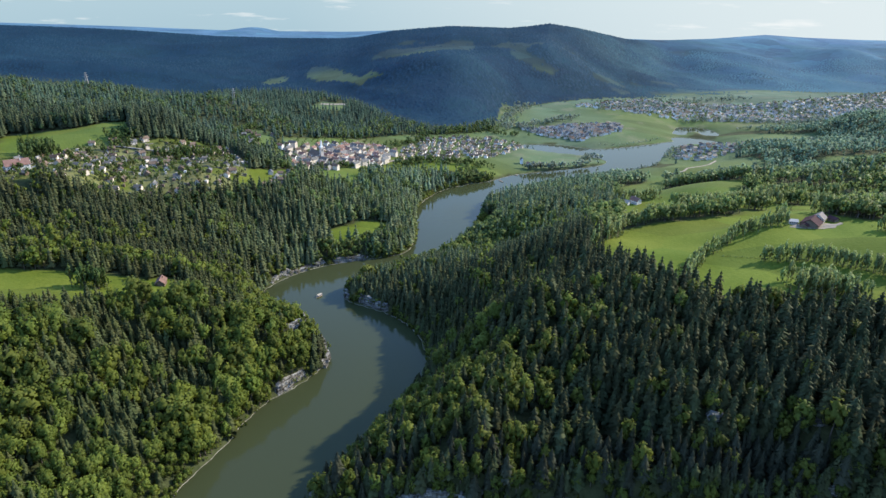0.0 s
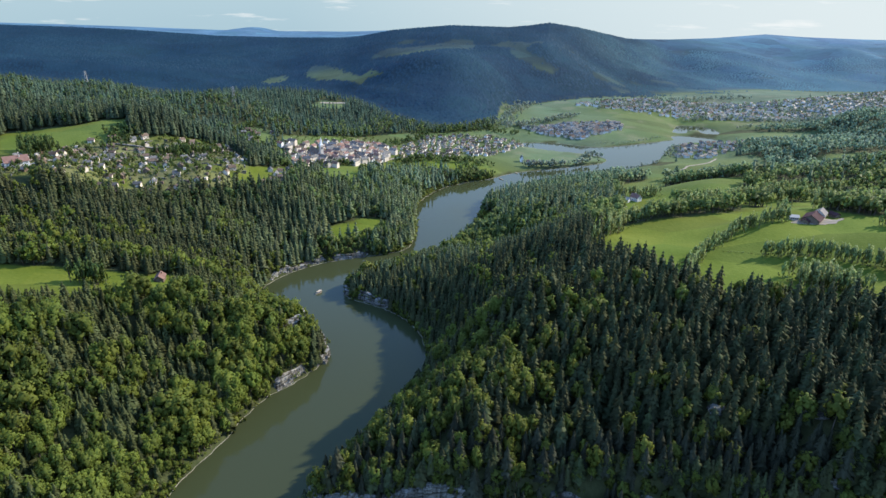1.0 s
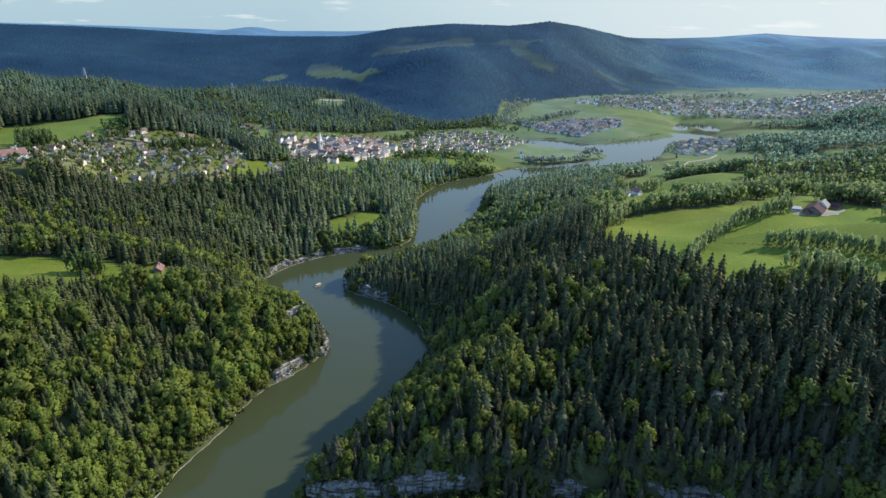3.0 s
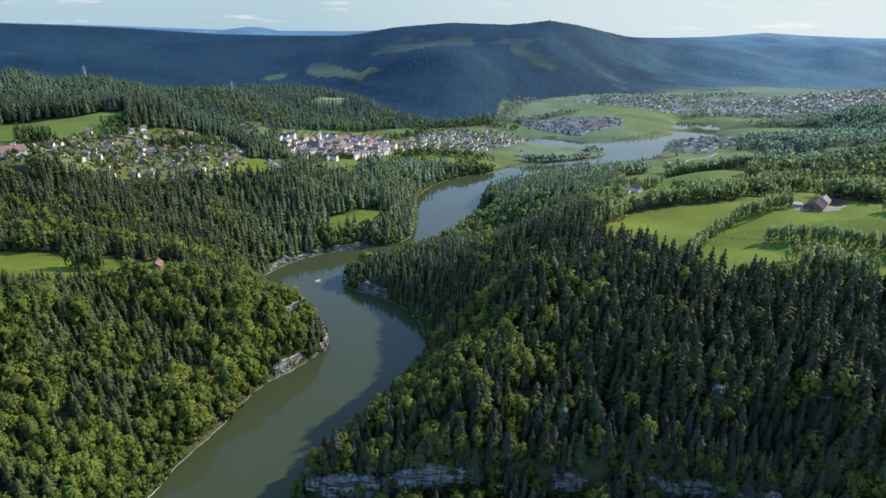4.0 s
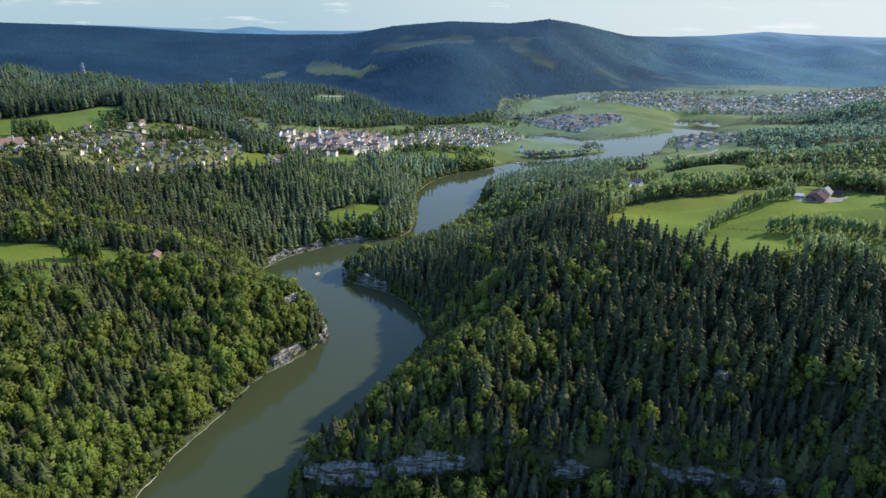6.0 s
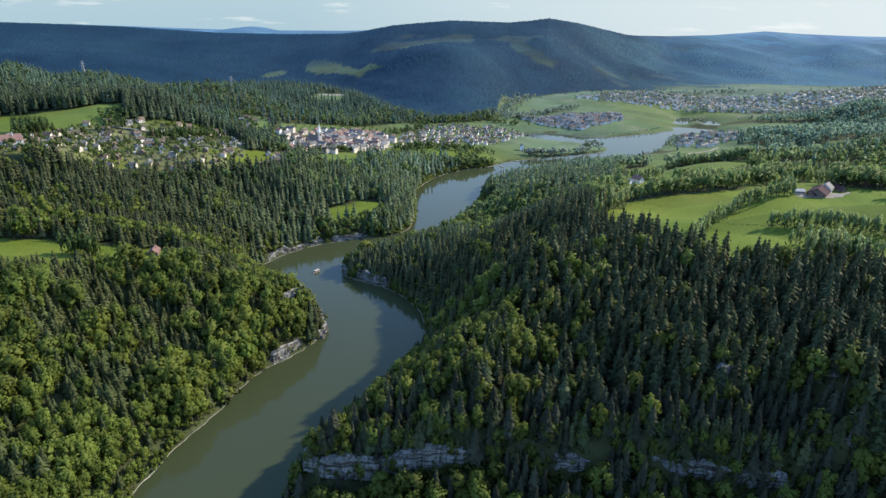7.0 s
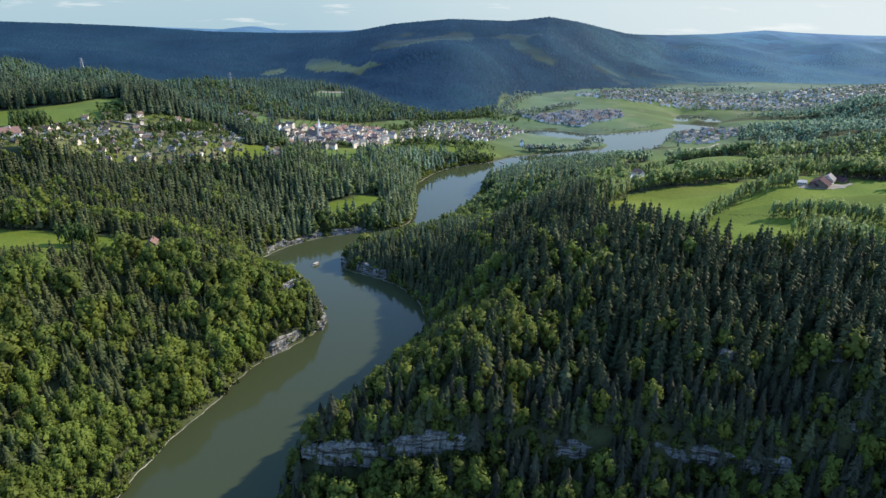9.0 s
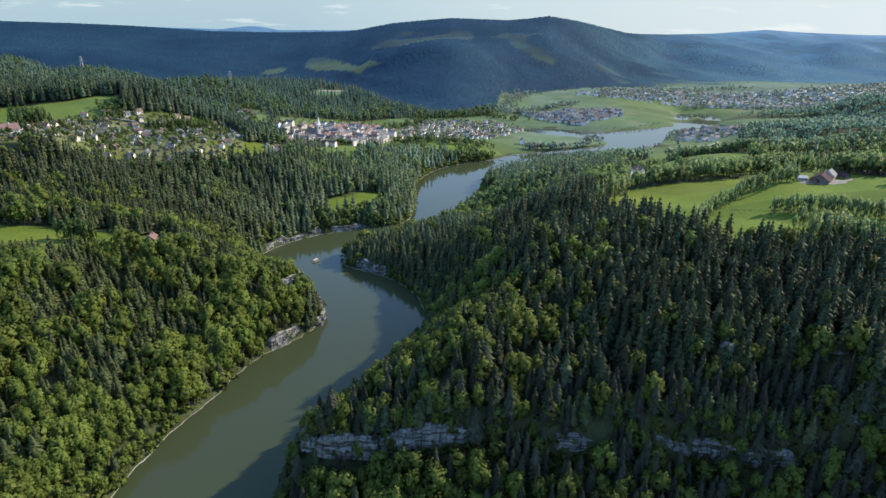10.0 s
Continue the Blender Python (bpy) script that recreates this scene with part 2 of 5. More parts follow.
def water_material():
    m = bpy.data.materials.new("river_water")
    m.use_nodes = True
    n, k = m.node_tree.nodes, m.node_tree.links
    p = n["Principled BSDF"]
    p.inputs["Base Color"].default_value = (0.038, 0.045, 0.020, 1)
    p.inputs["Specular IOR Level"].default_value = 0.20
    p.inputs["Roughness"].default_value, p.inputs["IOR"].default_value = 0.05, 1.33
    place, ripple, slow, bump, calm = (n.new(t) for t in ("ShaderNodeNewGeometry", "ShaderNodeTexNoise", "ShaderNodeTexNoise", "ShaderNodeBump", "ShaderNodeMath"))
    ripple.inputs["Scale"].default_value, ripple.inputs["Detail"].default_value = 0.45, 3.0
    slow.inputs["Scale"].default_value, slow.inputs["Detail"].default_value = 0.012, 2.0
    calm.operation = "MULTIPLY"
    bump.inputs["Distance"].default_value, bump.inputs["Strength"].default_value = 0.25, 0.25
    for t in (ripple, slow):
        k.new(place.outputs["Position"], t.inputs["Vector"])
    k.new(ripple.outputs["Fac"], calm.inputs[0])
    k.new(slow.outputs["Fac"], calm.inputs[1])
    k.new(calm.outputs["Value"], bump.inputs["Height"])
    k.new(bump.outputs["Normal"], p.inputs["Normal"])
    return m


GROUND, WATER = ground_material(), water_material()
# ---------------------------------------------------------------- the lie of the land
LEFT_BANK = [(-215, -700), (-205, 60), (-198, 180), (-192, 267), (-184, 322), (-168, 369), (-157, 415), (-137, 441), (-125, 460), (-112, 485),
             (-132, 520), (-180, 558), (-221, 608), (-212, 650), (-180, 690), (-146, 714), (-90, 735), (-57, 760), (-54, 850), (-65, 940),
             (-43, 1015), (-5, 1075), (70, 1121), (111, 1170), (200, 1212), (322, 1272)]
LAKE_SHORE = [(330, 1318), (271, 1356), (197, 1376), (125, 1440), (230, 1468), (322, 1418), (395, 1446), (527, 1526), (560, 1548),
              (592, 1542), (580, 1514), (557, 1495), (495, 1424), (450, 1326), (425, 1282)]
RIGHT_BANK = [(297, 1183), (163, 1097), (75, 1024), (56, 993), (42, 910), (22, 810), (-5, 745), (-50, 700), (-100, 665), (-124, 632), (-120, 610),
              (-94, 598), (-66, 583), (-40, 556), (-20, 512), (-18, 466), (-38, 415), (-62, 368), (-86, 310), (-98, 255), (-102, 150), (-110, 60), (-120, -700)]
PONDS = [[(566, 1622), (600, 1690), (622, 1745), (690, 1740), (712, 1680), (694, 1612), (648, 1614), (660, 1680), (620, 1660), (610, 1616)], [(545, 1525), (552, 1588), (605, 1598), (668, 1566), (654, 1520), (600, 1500)]]

# x, y, height of the upland away from the water, and how far from the water it takes to climb
LEFT_HILLS = [(-250, 250, 58, 70), (-290, 375, 100, 80), (-258, 366, 76, 80), (-209, 385, 62, 76), (-380, 420, 92, 70), (-372, 484, 79, 70), (-290, 515, 78, 70), (-215, 470, 78, 60), (-180, 540, 55, 40), (-132, 488, 46, 17), (-144, 454, 40, 20),
              (-390, 612, 74, 70), (-322, 658, 66, 70), (-230, 735, 30, 60), (-166, 850, 34, 55), (-100, 800, 30, 50), (-257, 825, 66, 60), (-522, 697, 117, 60),
              (-600, 520, 95, 60), (-380, 840, 88, 60), (-540, 960, 128, 60), (-400, 1112, 74, 60), (-248, 1085, 41, 60), (-114, 1136, 28, 50)]
BEHIND_VILLAGE = [(-490, 1350, 93, 60), (-570, 1340, 97, 60), (-420, 1370, 74, 60), (-855, 1425, 108, 60), (-8, 1250, 18, 40), (91, 1310, 11, 40), (-56, 1300, 18, 40), (-690, 1370, 76, 60), (-705, 1165, 120, 60), (-830, 1100, 152, 60),
                  (-900, 800, 140, 60), (-345, 1714, 46, 60), (-560, 1720, 46, 60), (-800, 1700, 28, 60), (-620, 1540, 34, 60), (-900, 1480, 62, 60), (-380, 1420, 28, 60), (-180, 1420, 30, 60),
                  (230, 1270, 5, 40), (200, 1560, 14, 60), (350, 1640, 22, 80), (60, 1560, 22, 60)]
RIGHT_SPUR = [
    (-32, 309, 90, 55),
    (12, 325, 99, 60),
    (66, 425, 108, 76),
    (36, 440, 96, 78),
    (55, 560, 92, 70),
    (-12, 590, 54, 60),
    (-60, 640, 36, 60),
    (-25, 640, 38, 60),
    (5, 655, 42, 60),
    (30, 700, 34, 60),
    (0, 612, 54, 60),
    (134, 360, 99, 60),
    (146, 318, 94, 60),
    (80, 300, 74, 60),
    (112, 292, 70, 60),
    (174, 270, 58, 60),
    (67, 274, 60, 60),
    (-28, 273, 86, 70),
]
RIGHT_RIM = [
    (-74, 274, 84, 26),
    (137, 271, 60, 60),
    (20, 200, 18, 60),
    (150, 180, 22, 60),
    (300, 200, 40, 60),
    (161, 312, 92, 60),
    (230, 300, 101, 60),
    (251, 410, 107, 60),
    (152, 430, 112, 60),
    (134, 563, 104, 70),
    (359, 593, 112, 60),
    (253, 814, 60, 70),
    (120, 760, 72, 80),
]
RIGHT_HILLS = RIGHT_SPUR + RIGHT_RIM
RIGHT_FAR = [(409, 828, 76, 60), (489, 876, 70, 60), (764, 1199, 58, 80), (600, 1200, 28, 80), (380, 1072, 32, 80), (420, 575, 117, 60), (380, 380, 110, 60),
             (640, 600, 124, 60), (760, 900, 92, 60), (520, 1340, 10, 60), (800, 1500, 22, 60), (1100, 1500, 70, 60), (1100, 1000, 100, 60), (900, 1850, 8, 60), (1400, 2000, 30, 60),
             (300, 690, 88, 60), (200, 640, 92, 70), (150, 900, 42, 80),
             (90, 935, 24, 60), (130, 985, 22, 60), (195, 1025, 25, 60), (245, 1045, 29, 60), (325, 1115, 23, 60)]
UPLAND = np.array(LEFT_HILLS + BEHIND_VILLAGE + RIGHT_HILLS + RIGHT_FAR, float)

RIDGE = np.array([(-3600, 165), (-2300, 143), (-1880, 141), (-1580, 135), (-1170, 118), (-830, 118), (-560, 124), (-480, 132), (-317, 162), (-38, 189), (240, 190),
                  (340, 203), (428, 217), (573, 199), (800, 156), (1000, 160), (1213, 172), (1456, 196), (1623, 188), (1900, 184), (3600, 190)], float)
# how far off the crest stands, along the same line
CREST = np.array([(-3600, 3100), (-900, 3050), (-480, 2560), (500, 2700), (800, 3000), (1150, 3750), (3600, 3900)], float)
FOOT = np.array([(-3600, 1900), (-700, 1850), (-400, 1880), (-270, 1720), (-190, 1540), (-40, 1460), (70, 1500), (150, 1790), (300, 1935), (774, 2200), (1190, 2465), (1563, 2542), (3600, 2800)], float)


def eased(line, reach):
    """The same line with its corners rounded over reach metres."""
    x, spread = np.arange(-3600, 3601, 20.0), np.arange(-2 * reach, 2 * reach + 1, 20.0)
    weight = np.exp(-((spread / reach) ** 2))
    return np.stack([x, sum(w * np.interp(x + d, line[:, 0], line[:, 1]) for w, d in zip(weight, spread)) / weight.sum()], -1)


CREST, FOOT = eased(CREST, 400), eased(FOOT, 120)
CLIFF_FOOT = np.array([(-95, 272), (-60, 269), (0, 272), (60, 275), (100, 276), (137, 271), (170, 265), (240, 258), (420, 240)], float)


# limestone faces: the line along their foot with the rock to its left, then the foot's and the top's height
BANK_CLIFFS = [([(-123, 508), (-117, 500), (-112, 490), (-112, 481), (-117, 470), (-120, 466)], -1, 17), ([(-126, 457), (-134, 445), (-140, 436), (-147, 428)], -1, 11),
               ([(-138, 510), (-133, 500), (-133, 490), (-140, 480), (-150, 470), (-160, 462), (-170, 457)], 24, 41), ([(-220, 628), (-223, 618), (-221, 608), (-215, 600)], -1, 5),
               ([(-160, 706), (-174, 695), (-183, 687), (-192, 678), (-204, 663), (-211, 650), (-215, 641)], -1, 10), ([(-108, 730), (-122, 724), (-140, 716), (-152, 710)], -1, 9),
               ([(-119, 640), (-123, 630), (-121, 618), (-116, 609)], -1, 7), ([(-106, 604), (-94, 598), (-80, 590), (-68, 584)], -1, 13)]
BAND_CLIFFS = [([(-82, 276), (-77, 267), (-68, 264), (-56, 263), (-44, 263), (-34, 264), (-22, 265), (-8, 266), (8, 267), (24, 270)], 37, 55), ([(58, 270), (66, 270), (76, 270), (84, 271)], 41, 53),
               ([(108, 270), (119, 269), (126, 267), (136, 265), (150, 263), (166, 260), (184, 256)], 41, 53), ([(153, 300), (160, 298), (166, 299)], 90, 94), ([(203, 291), (210, 288), (219, 290)], 97, 101), ([(204, 262), (212, 260), (222, 261)], 73, 80)]


def smooth(v):
    v = np.clip(v, 0, 1)
    return v * v * (3 - 2 * v)


def hashed(i, j, seed):
    v = (i.astype(np.int64) * 374761393 + j.astype(np.int64) * 668265263 + seed * 144665) & 0x7FFFFFFF
    v = ((v ^ (v >> 13)) * 1274126177) & 0x7FFFFFFF
    return ((v ^ (v >> 16)) & 0xFFFF) / 65535.0


def waves(x, y, size, seed=0, octaves=4):
    """Smooth noise between -1 and 1, its largest forms about size metres across."""
    total, weight, sum_w = 0.0, 1.0, 0.0
    for k in range(octaves):
        u, v = x / size, y / size
        i, j = np.floor(u), np.floor(v)
        fu, fv = smooth(u - i), smooth(v - j)
        a, b = hashed(i, j, seed + k), hashed(i + 1, j, seed + k)
        c, d = hashed(i, j + 1, seed + k), hashed(i + 1, j + 1, seed + k)
        total = total + weight * ((a * (1 - fu) + b * fu) * (1 - fv) + (c * (1 - fu) + d * fu) * fv)
        sum_w, weight, size = sum_w + weight, weight * 0.5, size * 0.5
    return 2 * total / sum_w - 1


def rounded(points):
    """A closed outline with its corners cut off, twice."""
    for _ in range(2):
        out = []
        for (ax, ay), (bx, by) in zip(points, points[1:] + points[:1]):
            out += [(ax * 0.75 + bx * 0.25, ay * 0.75 + by * 0.25), (ax * 0.25 + bx * 0.75, ay * 0.25 + by * 0.75)]
        points = out
    return points


def inside(points, x, y):
    hit = np.zeros(np.shape(x), bool)
    for (ax, ay), (bx, by) in zip(points, points[1:] + points[:1]):
        if ay != by:
            hit ^= ((ay > y) != (by > y)) & (x < (bx - ax) * (y - ay) / (by - ay) + ax)
    return hit


def away(points, x, y, closed=True):
    """Distance to an outline; inside it, the distance is negative."""
    best = np.full(np.shape(x), 1e12)
    pairs = zip(points, points[1:] + points[:1]) if closed else zip(points, points[1:])
    for (ax, ay), (bx, by) in pairs:
        dx, dy = bx - ax, by - ay
        s = np.clip(((x - ax) * dx + (y - ay) * dy) / max(dx * dx + dy * dy, 1e-9), 0, 1)
        best = np.minimum(best, (x - ax - s * dx) ** 2 + (y - ay - s * dy) ** 2)
    best = np.sqrt(best)
    return np.where(inside(points, x, y), -best, best) if closed else best


RIVER = rounded(LEFT_BANK + LAKE_SHORE + RIGHT_BANK)
MARSHES = [rounded(pond) for pond in PONDS]


def from_water(x, y):
    return np.minimum.reduce([away(outline, x, y) for outline in [RIVER] + MARSHES])


def height(x, y):
    """The height of the ground above the water."""
    x, y = np.asarray(x, float), np.asarray(y, float)
    d = from_water(x, y) + 1.8 * waves(x, y, 30, 5, 2)
    top, run, weight = np.zeros_like(x), np.zeros_like(x), np.full_like(x, 1e-16)
    for px, py, h, w in UPLAND:
        g = 1.0 / ((x - px) ** 2 + (y - py) ** 2 + 500.0) ** 2
        top, run, weight = top + g * h, run + g * w, weight + g
    top, run = top / weight, run / weight
    z = top * (1 - np.exp(-np.clip(d, 0, None) / run))
    z = z + np.clip(z / 60, 0, 1) * 4.0 * waves(x, y, 90, 11, 4)
    bluff = smooth((x + 172) / 14) * smooth((-98 - x) / 6) * smooth((y - 416) / 14) * smooth((516 - y) / 10)
    z = np.maximum(z, bluff * (9 * smooth((d - 0.6) / 3.5) + 0.9 * np.clip(d - 3, 0, 14)))
    # the sharp shoulder of the near spur above the bay
    z = z + smooth((x + 28) / 40) * smooth((105 - x) / 40) * np.exp(-(((y - 430) / 24) ** 2)) * (9 + 14 * smooth((x + 8) / 45))
    # the rock step below the near slope
    edge = np.interp(x, CLIFF_FOOT[:, 0], CLIFF_FOOT[:, 1]) + 2 * waves(x, y * 0 + 3, 30, 17, 3)
    step = smooth((x + 105) / 40) * smooth((440 - x) / 80)
    below = np.clip(edge - y, 0, 60)
    z = np.where(y > 0, np.maximum(z - step * (14 * smooth(below / 2.5) + 0.6 * below), np.minimum(z, 3 + 0.02 * np.clip(d, 0, 200))), z)
    # the mountains
    foot = np.interp(x, FOOT[:, 0], FOOT[:, 1]) + 60 * waves(x, y, 500, 23, 3)
    along = x / np.clip(y, 1200, None) * 3100
    crest_at = np.interp(along, CREST[:, 0], CREST[:, 1])
    crest = 316 - (316 - np.interp(along, RIDGE[:, 0], RIDGE[:, 1])) * crest_at / 3100
    s = (y - foot) / (crest_at - foot)
    up = np.where(s < 1, smooth(s) * 0.45 + 0.55 * np.clip(s, 0, 1), 1 - 0.5 * smooth((y - crest_at) / 500))
    far = 88 * np.exp(-(((x + 1530) / 300) ** 2)) + 60 * smooth((x - 1900) / 900)
    up_far = smooth((y - 3600) / 900) * far
    ribs = np.sin(np.clip(s, 0, 1) * np.pi) * (38 * waves(x, y, 640, 31, 2) + 46 * waves(x, y, 330, 33, 2))
    mountain = np.maximum(crest * up + ribs, up_far)
    z = z * (1 - smooth((y - 1900) / 900)) + mountain * smooth(s * 6) + 4 * smooth((y - 1700) / 400)
    return np.where(d < 0, -0.6 - np.clip(-d, 0, 20) * 0.25, np.maximum(z, 0.35 + np.clip(d, 0, 6) * 0.5))


def facing(cliffs):
    """The same faces, each with its line turned so that the rock rises to the left of the way along it."""
    out = []
    for points, low, high in cliffs:
        (ax, ay), (bx, by) = points[len(points) // 2 - 1], points[len(points) // 2]
        l = math.hypot(bx - ax, by - ay)
        nx, ny, mx, my = (by - ay) / l * 9, -(bx - ax) / l * 9, (ax + bx) / 2, (ay + by) / 2
        falls = float(height(np.array(mx + nx), np.array(my + ny))) < float(height(np.array(mx - nx), np.array(my - ny)))
        out.append((points if falls else points[::-1], low, high))
    return out


BANK_CLIFFS = facing(BANK_CLIFFS)
# ---------------------------------------------------------------- what grows where
PASTURES = [
    [(128, 545), (184, 632), (245, 660), (330, 690), (430, 760), (470, 700), (400, 640), (425, 605), (560, 640), (600, 520), (440, 420), (345, 408), (300, 410), (237, 416), (190, 440), (172, 465), (160, 505)],
]
UPPER_PASTURES = [
    [(255, 930), (268, 1005), (334, 1046), (402, 1188), (473, 1278), (415, 1115), (366, 1042), (320, 880), (307, 830), (272, 828)],
    [(391, 1140), (473, 1278), (547, 1318), (628, 1287), (630, 1240), (594, 1150), (480, 1100), (404, 1055)],
    [(331, 842), (393, 851), (425, 833), (486, 857), (567, 873), (565, 845), (475, 815), (383, 775), (334, 778)],
    [(190, 662), (300, 735), (420, 830), (520, 893), (575, 880), (505, 830), (400, 765), (300, 700), (235, 668)],
    [(215, 765), (222, 838), (250, 905), (310, 940), (305, 830), (290, 765), (285, 735), (240, 725)],
    [(30, 845), (62, 850), (60, 905), (46, 905)],
]
LEFT_MEADOWS = [
    [(-662, 874), (-578, 904), (-517, 955), (-490, 890), (-470, 850), (-510, 740), (-570, 735), (-640, 790)],
    [(-458, 918), (-411, 971), (-385, 960), (-440, 893)],
    [(-430, 500), (-354, 512), (-284, 522), (-262, 530), (-252, 505), (-258, 486), (-285, 452), (-335, 428), (-375, 410), (-470, 415)],
    [(-180, 759), (-130, 808), (-90, 830), (-84, 780), (-125, 752), (-158, 738)],
    [(-294, 505), (-285, 532), (-262, 534), (-248, 515), (-256, 488), (-280, 486)],
]
LAKE_PASTURES = [
    [(678, 1164), (837, 1188), (812, 1120), (680, 1090)],
]
BETWEEN_VILLAGES = [
    [(-316, 800), (-316, 896), (-296, 926), (-277, 924), (-284, 805)],
    [(-286, 815), (-284, 905), (-280, 955), (-254, 1012), (-243, 896), (-245, 822)],
    [(-326, 1000), (-322, 1108), (-289, 1104), (-289, 1010)],
    [(-214, 920), (-206, 1039), (-164, 1080), (-157, 940)],
    [(-402, 1030), (-395, 1137), (-344, 1130), (-338, 1030)],
    [(-423, 1136), (-436, 1190), (-352, 1170), (-350, 1140)],
    [(-388, 1590), (-378, 1720), (-300, 1695), (-298, 1585)],
]
OPEN = PASTURES + UPPER_PASTURES + LAKE_PASTURES + LEFT_MEADOWS + BETWEEN_VILLAGES
ALPS_LEFT = [
    [(-513, 2093), (-519, 2236), (-407, 2146), (-378, 2087), (-304, 1976), (-281, 2004), (-208, 1917), (-281, 1937), (-292, 1893), (-400, 2005)],
    [(-643, 2047), (-638, 2129), (-591, 2151), (-582, 2101), (-613, 2041)],
    [(-294, 2175), (-243, 2242), (36, 2349), (46, 2237), (-91, 2060)],
]
ALPS_RIGHT = [
    [(117, 2283), (182, 2360), (291, 2328), (237, 2278), (215, 2247)],
    [(184, 2235), (232, 2215), (297, 2173), (343, 2179), (313, 2136), (248, 2163), (200, 2172)],
    [(395, 2397), (459, 2518), (469, 2509), (421, 2420)],
    [(1045, 3145), (1118, 3170), (1165, 3125), (1082, 3110)],
]
MOUNTAIN_OPEN = ALPS_LEFT + ALPS_RIGHT
VILLAGE_HIGH = [(-575, 672), (-540, 841), (-473, 900), (-382, 989), (-320, 930), (-303, 796), (-416, 704), (-500, 660)]
VALLEY = [(-330, 1150), (-300, 1080), (-262, 950), (-215, 965), (-150, 1025), (-90, 1090), (0, 1130), (60, 1128), (111, 1172), (330, 1290),
          (270, 1360), (130, 1440), (230, 1470), (330, 1420), (540, 1530), (650, 1640), (1000, 1600), (1500, 1900), (1750, 2560), (1200, 2470), (780, 2200), (300, 1940),
          (125, 1800), (95, 1520), (-70, 1415), (-190, 1340), (-290, 1210)]
LAKESIDE = [(435, 1290), (495, 1424), (560, 1505), (680, 1580), (900, 1570), (900, 1480), (640, 1400), (600, 1300), (500, 1260)]


def edge_of(points, x, y):
    return away(points, x, y) + 3.5 * waves(x, y, 22, 41, 3) + 34 * smooth((y - 1850) / 200) * waves(x, y, 130, 43, 4)


def openness(x, y):
    """1 where the land is open: meadow, village or valley floor."""
    best = np.full(np.shape(x), 1e3)
    for points in OPEN + MOUNTAIN_OPEN + [VILLAGE_HIGH, VALLEY, LAKESIDE]:
        best = np.minimum(best, edge_of(points, x, y))
    patchy = (x > 230) & (y > 690) & (y < 2000) & (x < 1500)
    clear = np.where(patchy, waves(x, y, 90, 53, 3) * 40 - 13 + 14 * smooth((1000 - y) / 80) * smooth((560 - x) / 80), -1e3)
    plateau = (y > 2100) & (y < 2420) & (x > -420) & (x < 620)
    clear = np.maximum(clear, np.where(plateau, waves(x, y, 130, 57, 3) * 70 - 27, -1e3))
    foothill = y - np.interp(x, FOOT[:, 0], FOOT[:, 1])
    slope = (x > 480) & (foothill > -40) & (foothill < 260)
    clear = np.maximum(clear, np.where(slope, waves(x, y * 1.6, 190, 63, 3) * 80 - 6 - foothill * 0.03, -1e3))
    return np.minimum(best, -clear)  # negative: open


def sheet(name, xs, ys, zs, material, masks=None):
    nx, ny = len(xs), len(ys)
    gx, gy = np.meshgrid(xs, ys)
    me = bpy.data.meshes.new(name)
    ids = np.arange(nx * ny).reshape(ny, nx)
    quads = np.stack([ids[:-1, :-1], ids[:-1, 1:], ids[1:, 1:], ids[1:, :-1]], -1).reshape(-1, 4)
    me.vertices.add(nx * ny)
    me.vertices.foreach_set("co", np.stack([gx, gy, zs], -1).astype(np.float32).ravel())
    me.loops.add(quads.size)
    me.loops.foreach_set("vertex_index", quads.astype(np.int32).ravel())
    me.polygons.add(len(quads))
    me.polygons.foreach_set("loop_start", np.arange(0, quads.size, 4, dtype=np.int32))
    me.polygons.foreach_set("use_smooth", np.ones(len(quads), bool))
    if masks is not None:
        layer = me.attributes.new("cover", "FLOAT_COLOR", "POINT")
        layer.data.foreach_set("color", masks.astype(np.float32).ravel())
    me.update(calc_edges=True)
    me.materials.append(material)
    return new(name, me)


def steps(*spans):
    return np.concatenate([np.arange(a, b, s) for a, b, s in spans])


GX = steps((-3600, -800, 50), (-800, -560, 12), (-560, 560, 6.4), (560, 720, 8), (720, 900, 15), (900, 3601, 50))
GY = steps((-700, 190, 30), (190, 1100, 6.0), (1100, 2000, 11), (2000, 4801, 28))
gx, gy = np.meshgrid(GX, GY)
gz = height(gx, gy)
clear = openness(gx, gy)
# mountain meadows sink into the wood colour, dimmed to stand for haze
grass = smooth((3 - clear) / 6) * (1 - (0.64 + 0.28 * smooth((gy - 2080) / 100)) * smooth((gy - np.interp(gx, FOOT[:, 0], FOOT[:, 1])) / 100))
town = smooth((8 - away(VILLAGE_HIGH, gx, gy)) / 16) + smooth((8 - away(VALLEY, gx, gy)) / 16)
village = smooth((6 - away(VILLAGE_HIGH, gx, gy)) / 12)
grass = grass * (1 - 0.45 * village * smooth((waves(gx, gy, 30, 59, 3) + 0.35) / 0.4))
# the haze-coloured grass gains with distance, plus random patches
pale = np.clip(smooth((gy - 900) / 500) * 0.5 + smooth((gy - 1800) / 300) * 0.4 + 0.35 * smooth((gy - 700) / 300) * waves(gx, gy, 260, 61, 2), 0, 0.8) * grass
bare = np.clip(town, 0, 1) * smooth((waves(gx, gy, 46, 67, 3) - 0.22) / 0.2) * 0.22
bare = np.maximum(bare, 0.30 * smooth((4 - away(VILLAGE_HIGH, gx, gy)) / 12) * smooth((waves(gx, gy, 24, 69, 3) + 0.25) / 0.4))
